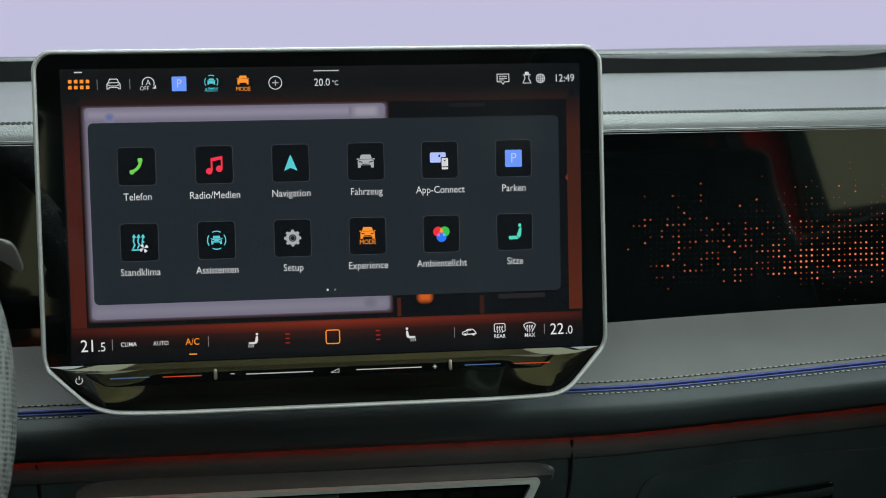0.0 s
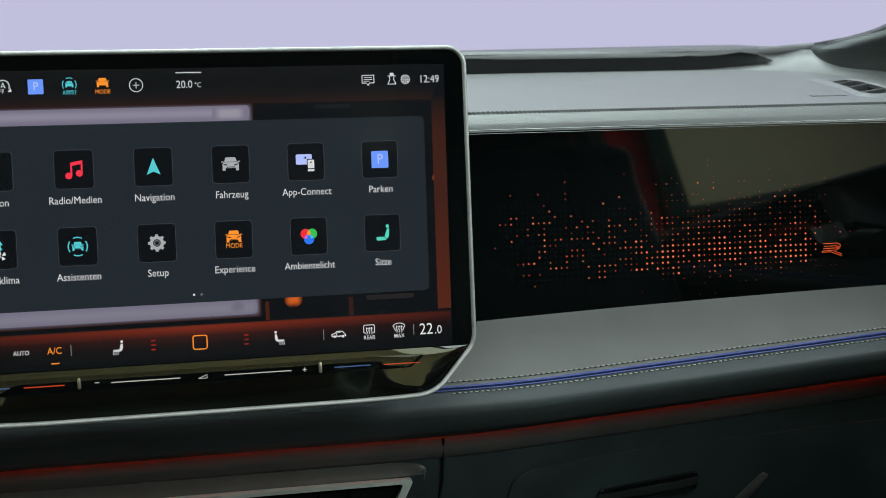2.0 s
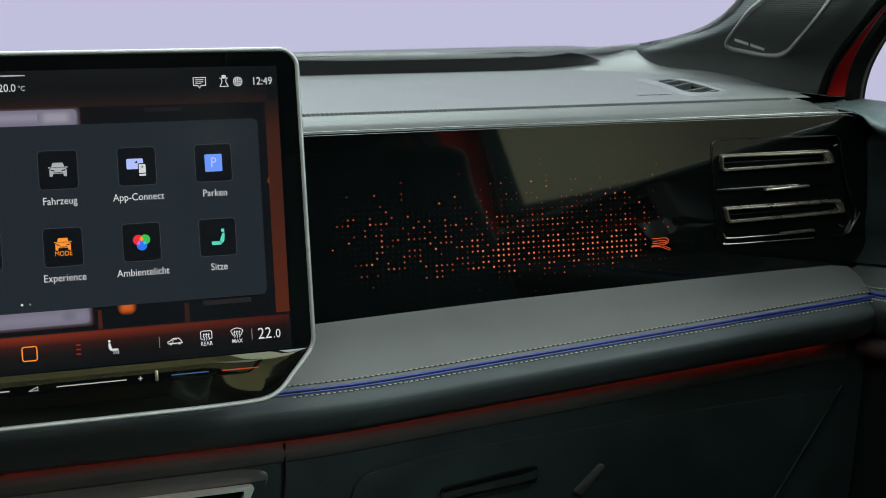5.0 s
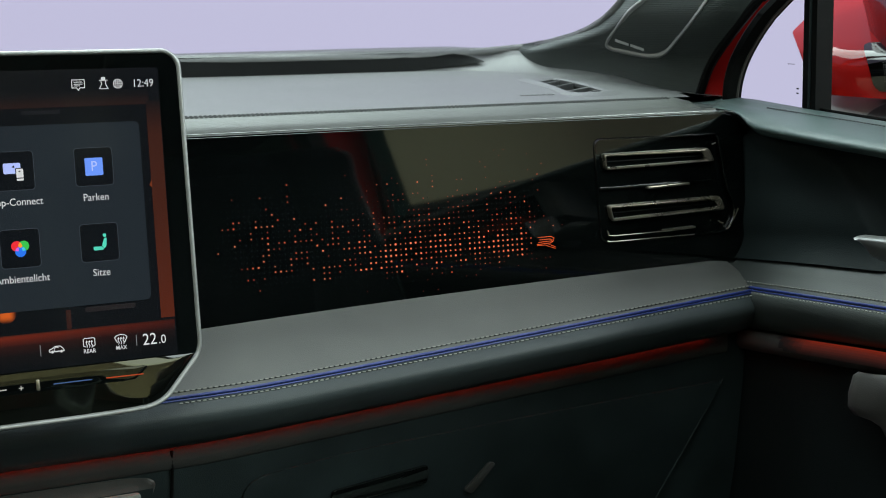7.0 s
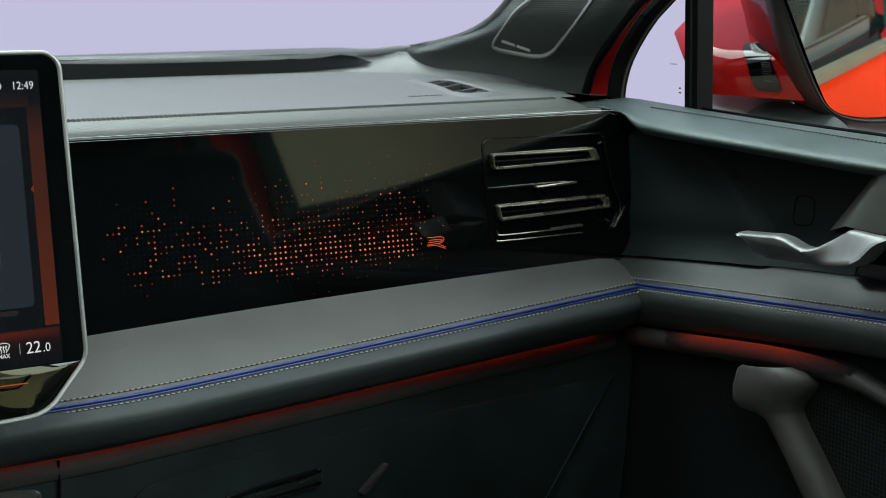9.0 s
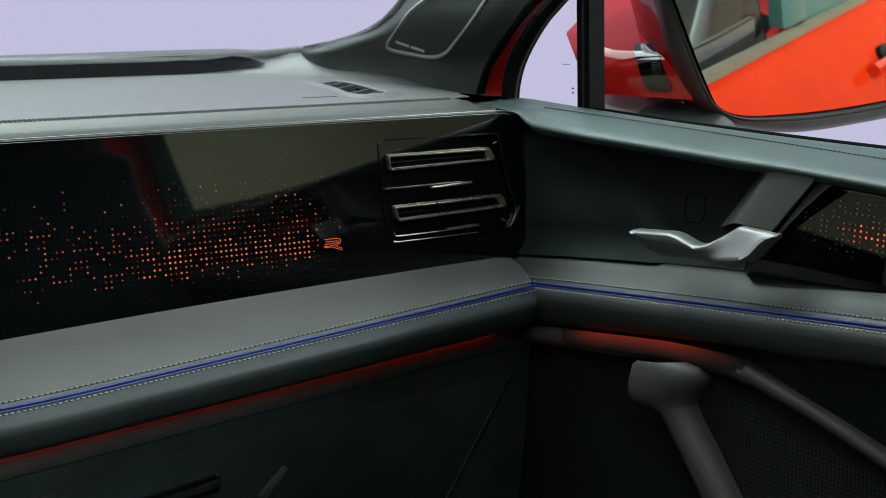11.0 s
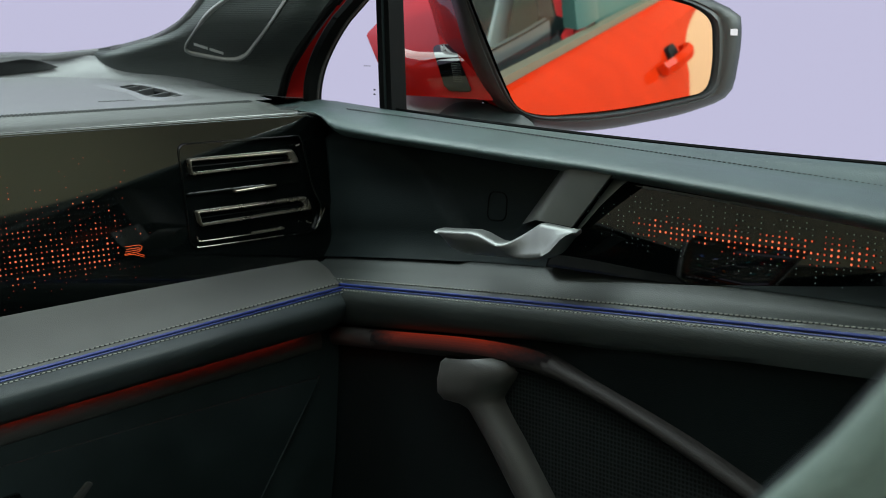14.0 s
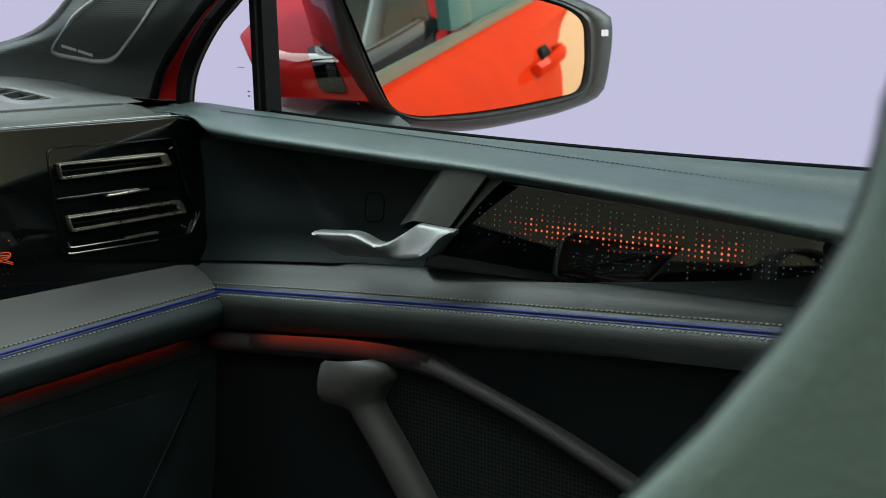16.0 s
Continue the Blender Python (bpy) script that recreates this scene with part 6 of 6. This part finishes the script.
# inboard side of the mirror: a rounded red cheek, dark lamp window and foot
inv = (pose(0.88, 0.868, 0, 0, 0, -30)).inverted()
CHEEK_FAR = [(1.1715, 0.985), (1.1790, 0.995), (1.2022, 1.0153), (1.2302, 1.0328), (1.2415, 1.0159), (1.2650, 0.998), (1.2850, 0.975), (1.310, 0.950)]
CHEEK_NEAR = [(1.1715, 0.8520), (1.1960, 0.8715), (1.2233, 0.8915), (1.2623, 0.9048), (1.310, 0.9300)]
CHEEK_SLOPE = [(1.1715, 2), (1.1930, 9), (1.1965, 19), (1.2095, 33), (1.2115, 50), (1.22, 58), (1.25, 64), (1.31, 68)]
cheek_in, CHEEK_X = 0.0, []
for k in range(57):
    CHEEK_X.append((1.1715 + k * 0.0025, cheek_in))
    cheek_in += 0.0025 * math.tan(radians(along(CHEEK_SLOPE, 1.1715 + k * 0.0025)))


def cheek(y, z, d):
    """The cheek rounds away upwards, and towards its far edge."""
    v = (y - along(CHEEK_NEAR, z)) / (along(CHEEK_FAR, z) - along(CHEEK_NEAR, z))
    k = 1 + (along(CHEEK_X, z) + 0.020 * ease((v - 0.5) / 0.7) ** 1.5 - 0.24 * (y - 0.93) - d) / 0.858
    return inv @ Vector((0.858 * k, y * k, EYE + (z - EYE) * k))


bm = bmesh.new()
rows = [[cheek(lerp(along(CHEEK_NEAR, z), along(CHEEK_FAR, z), k / 20), z, 0.0) for k in range(21)] for z, _ in CHEEK_X]
loft(bm, rows)
part("cheek", bm, SHADED_RED, mirror, "glossy red inboard side", sharp=80)
bm = bmesh.new()
window = rounded([(0.9341, 1.2170), (0.9223, 1.2220), (0.9060, 1.2220), (0.8995, 1.2130), (0.8800, 1.1800), (0.8850, 1.1778), (0.9115, 1.1779), (0.9186, 1.1842)], [0.005, 0.004, 0.006, 0.01, 0.003, 0.003, 0.006, 0.01], 4)


def lamp_face(y, z, d):
    """The lamp follows the roundness of the cheek."""
    return cheek(y, z, d)


LAMP_FAR = [(1.1779, 0.9105), (1.1795, 0.9130), (1.1832, 0.9184), (1.2160, 0.9330), (1.2195, 0.9325), (1.2216, 0.9260)]
LAMP_NEAR = [(1.1779, 0.8850), (1.1800, 0.8808), (1.2130, 0.8995), (1.2190, 0.9045), (1.2216, 0.9100)]
plate(bm, window, lamp_face, -0.030, 0.0004, 0.0004)
lamp = part("lamp_window", bm, CASE, mirror, "small black lamp window")
bm = bmesh.new()
loft(bm, [[lamp_face(lerp(along(LAMP_NEAR, z), along(LAMP_FAR, z), k / 8), z, 0.0016) for k in range(9)] for z in [lerp(1.1781, 1.2214, j / 24) for j in range(25)]])
part("lamp_pane", bm, PIANO, lamp, "glossy dark lamp pane", sharp=80)
bm = bmesh.new()
for i in range(6):
    for j in range(9):
        y, z = 0.9075 - i * 0.0021 - j * 0.00045, 1.2040 - j * 0.0021
        plate(bm, rect(y, z, 0.0008, 0.0008), lamp_face, 0.0014, 0.0018)
part("lamp_reflector", bm, BLOCK, lamp, "fine square lamp cells")


def foot_face(y, z, d):
    """The mirror base leans out towards its foot."""
    k = 1 + (0.012 + (z - 1.160) * 1.3 - 0.20 * (y - 0.93) - d) / 0.858
    return inv @ Vector((0.858 * k, y * k, EYE + (z - EYE) * k))


# pale panel: the sky's reflection on the base, put into its colour
bm = bmesh.new()
plate(bm, rounded([(0.999, 1.1765), (0.985, 1.146), (0.905, 1.146), (0.866, 1.1660), (0.866, 1.1730), (0.912, 1.1752)], [0.004, 0.01, 0.01, 0.01, 0.002, 0.004], 4), foot_face, -0.04, 0.0, 0.001)
part("pale_foot_sheen", bm, FOOT_SHEEN, mirror, "mirror base, paled by a sky reflection in its colour")
bm = bmesh.new()
plate(bm, rounded([(0.936, 1.144), (0.9278, 1.1542), (0.9121, 1.1647), (0.8919, 1.1695), (0.866, 1.1690), (0.815, 1.1600), (0.795, 1.150), (0.815, 1.138)], [0.004, 0.01, 0.02, 0.02, 0.01, 0.004, 0.01, 0.01], 4), foot_face, -0.02, 0.0030, 0.001)
part("foot", bm, CASE, mirror, "dark grey mirror foot")

# ---- passenger seat ----
seat = thing("passenger_seat", "grey leather passenger seat backrest beside the camera", "seat")
bm = bmesh.new()
rows = []
for z, yf, x0, th in ((0.66, 0.300, 0.225, 0.14), (0.80, 0.296, 0.222, 0.16), (0.92, 0.280, 0.220, 0.17), (1.02, 0.246, 0.220, 0.17), (1.08, 0.209, 0.220, 0.165), (1.1274, 0.1690, 0.220, 0.15), (1.1476, 0.1512, 0.220, 0.145), (1.1666, 0.1338, 0.220, 0.14),
                      (1.1855, 0.1195, 0.220, 0.125), (1.1966, 0.1118, 0.220, 0.115), (1.2081, 0.1056, 0.220, 0.105), (1.2188, 0.1019, 0.220, 0.095), (1.2261, 0.1003, 0.220, 0.09), (1.2341, 0.0997, 0.221, 0.08), (1.2450, 0.0980, 0.226, 0.07), (1.252, 0.092, 0.240, 0.04)):
    x1 = 0.90 - x0
    rows.append([(a, b, z) for a, b in rounded([(x0, yf - th), (x0, yf), (x0 + 0.075, yf + 0.002), (x0 + 0.115, yf - 0.028), (x1 - 0.115, yf - 0.028), (x1 - 0.075, yf + 0.002), (x1, yf), (x1, yf - th)], [0.04, 0.018, 0.02, 0.02, 0.02, 0.02, 0.018, 0.04], 4)])
solid(bm, rows)
bm.normal_update()
# forward faces take the black skin, to dim the seat in the fascia's reflection
for f in bm.faces:
    f.material_index = 1 if abs(f.normal.y) > 0.6 and f.calc_center_median().y > 0.05 else 0
part("backrest", bm, SEAT, seat, "grey-green grained leather backrest with its front faces darkened", sharp=60).data.materials.append(CARD)
bm = bmesh.new()
solid(bm, [[(a, yf + b, z) for a, b in ((0.325, -0.020), (0.345, -0.012), (0.45, -0.016), (0.555, -0.012), (0.575, -0.020), (0.575, -0.035), (0.325, -0.035))] for z, yf in ((0.66, 0.300), (0.80, 0.292), (0.92, 0.270), (1.02, 0.232), (1.08, 0.201), (1.1413, 0.1575), (1.1892, 0.1215), (1.2203, 0.1050))])
part("centre_panel", bm, CARD, seat, "black leather centre panel", sharp=60)
bm = bmesh.new()
solid(bm, [[(a, b, z) for a, b in rect(0.45, 0.47, w, 0.52, 0.06, 4)] for z, w in ((0.50, 0.42), (0.56, 0.46), (0.62, 0.47), (0.645, 0.44))])
part("cushion", bm, SEAT, seat, "grey leather seat cushion", sharp=60)
bm = bmesh.new()
solid(bm, [[(a, b, z) for a, b in rounded([(0.45 - w, 0.0), (0.45 - w, d), (0.45 + w, d), (0.45 + w, 0.0)], 0.02, 4)] for z, w, d in ((1.262, 0.10, 0.045), (1.28, 0.128, 0.065), (1.36, 0.135, 0.075), (1.43, 0.122, 0.068), (1.452, 0.09, 0.05))])
part("headrest", bm, CARD, seat, "black leather headrest", sharp=60)
for a in (0.40, 0.50):
    bm = bmesh.new()
    tube(bm, [(a, 0.03, 1.20), (a, 0.03, 1.27)], 0.006, 8)
    part("headrest_post", bm, SATIN, seat)
bm = bmesh.new()
box(bm, 0.27, 0.63, 0.24, 0.70, 0.34, 0.50, 0.02)
part("base", bm, DARK, seat)

# ---- steering wheel ----
wheel = thing("steering_wheel", "grey perforated leather steering wheel rim", "steering wheel", pose(-0.335, 0.66, 1.050, 66, 0, 0))
ring = [(0.180 * math.cos(a), 0.180 * math.sin(a), 0) for a in (2 * math.pi * k / 72 for k in range(72))]
bm = bmesh.new()
tube(bm, ring, 0.016, 14, closed=True)
part("rim", bm, WHEEL, wheel, "grey perforated leather rim", sharp=60)
bm = bmesh.new()
plate(bm, rounded([(-0.075, -0.06), (0.075, -0.06), (0.085, 0.05), (-0.085, 0.05)], 0.03), lambda a, b, d: Vector((a, b, d)), -0.02, 0.02, 0.01, 3)
part("hub", bm, DARK, wheel, "dark padded hub")
for a in (0, 180, 270):
    bm = bmesh.new()
    u = Vector((math.cos(radians(a)), math.sin(radians(a)), 0))
    tube(bm, [u * 0.06, u * 0.12, u * 0.172], 0.016, 8, 0.45)
    part("spoke", bm, PIANO, wheel, "dark spoke")
bm = bmesh.new()
box(bm, 0.150, 0.1715, 0.026, 0.050, 0.004, 0.020, 0.006)
part("thumb_button", bm, GREY, wheel, "grey thumb button")
bm = bmesh.new()
plate(bm, rounded([(-0.185, 1.150), (-0.1586, 1.1371), (-0.1462, 1.1343), (-0.1430, 1.1306), (-0.1401, 1.1220), (-0.1398, 1.1178), (-0.1430, 1.1166), (-0.1453, 1.1216), (-0.1507, 1.1272), (-0.185, 1.138)], 0.002, 3),
      lambda a, b, d: wheel.matrix_world.inverted() @ Vector((a, 0.70 - d, b)), -0.004, 0.0, 0.0012)
part("shift_paddle", bm, BRACKET, wheel, "grey curved paddle behind the rim")
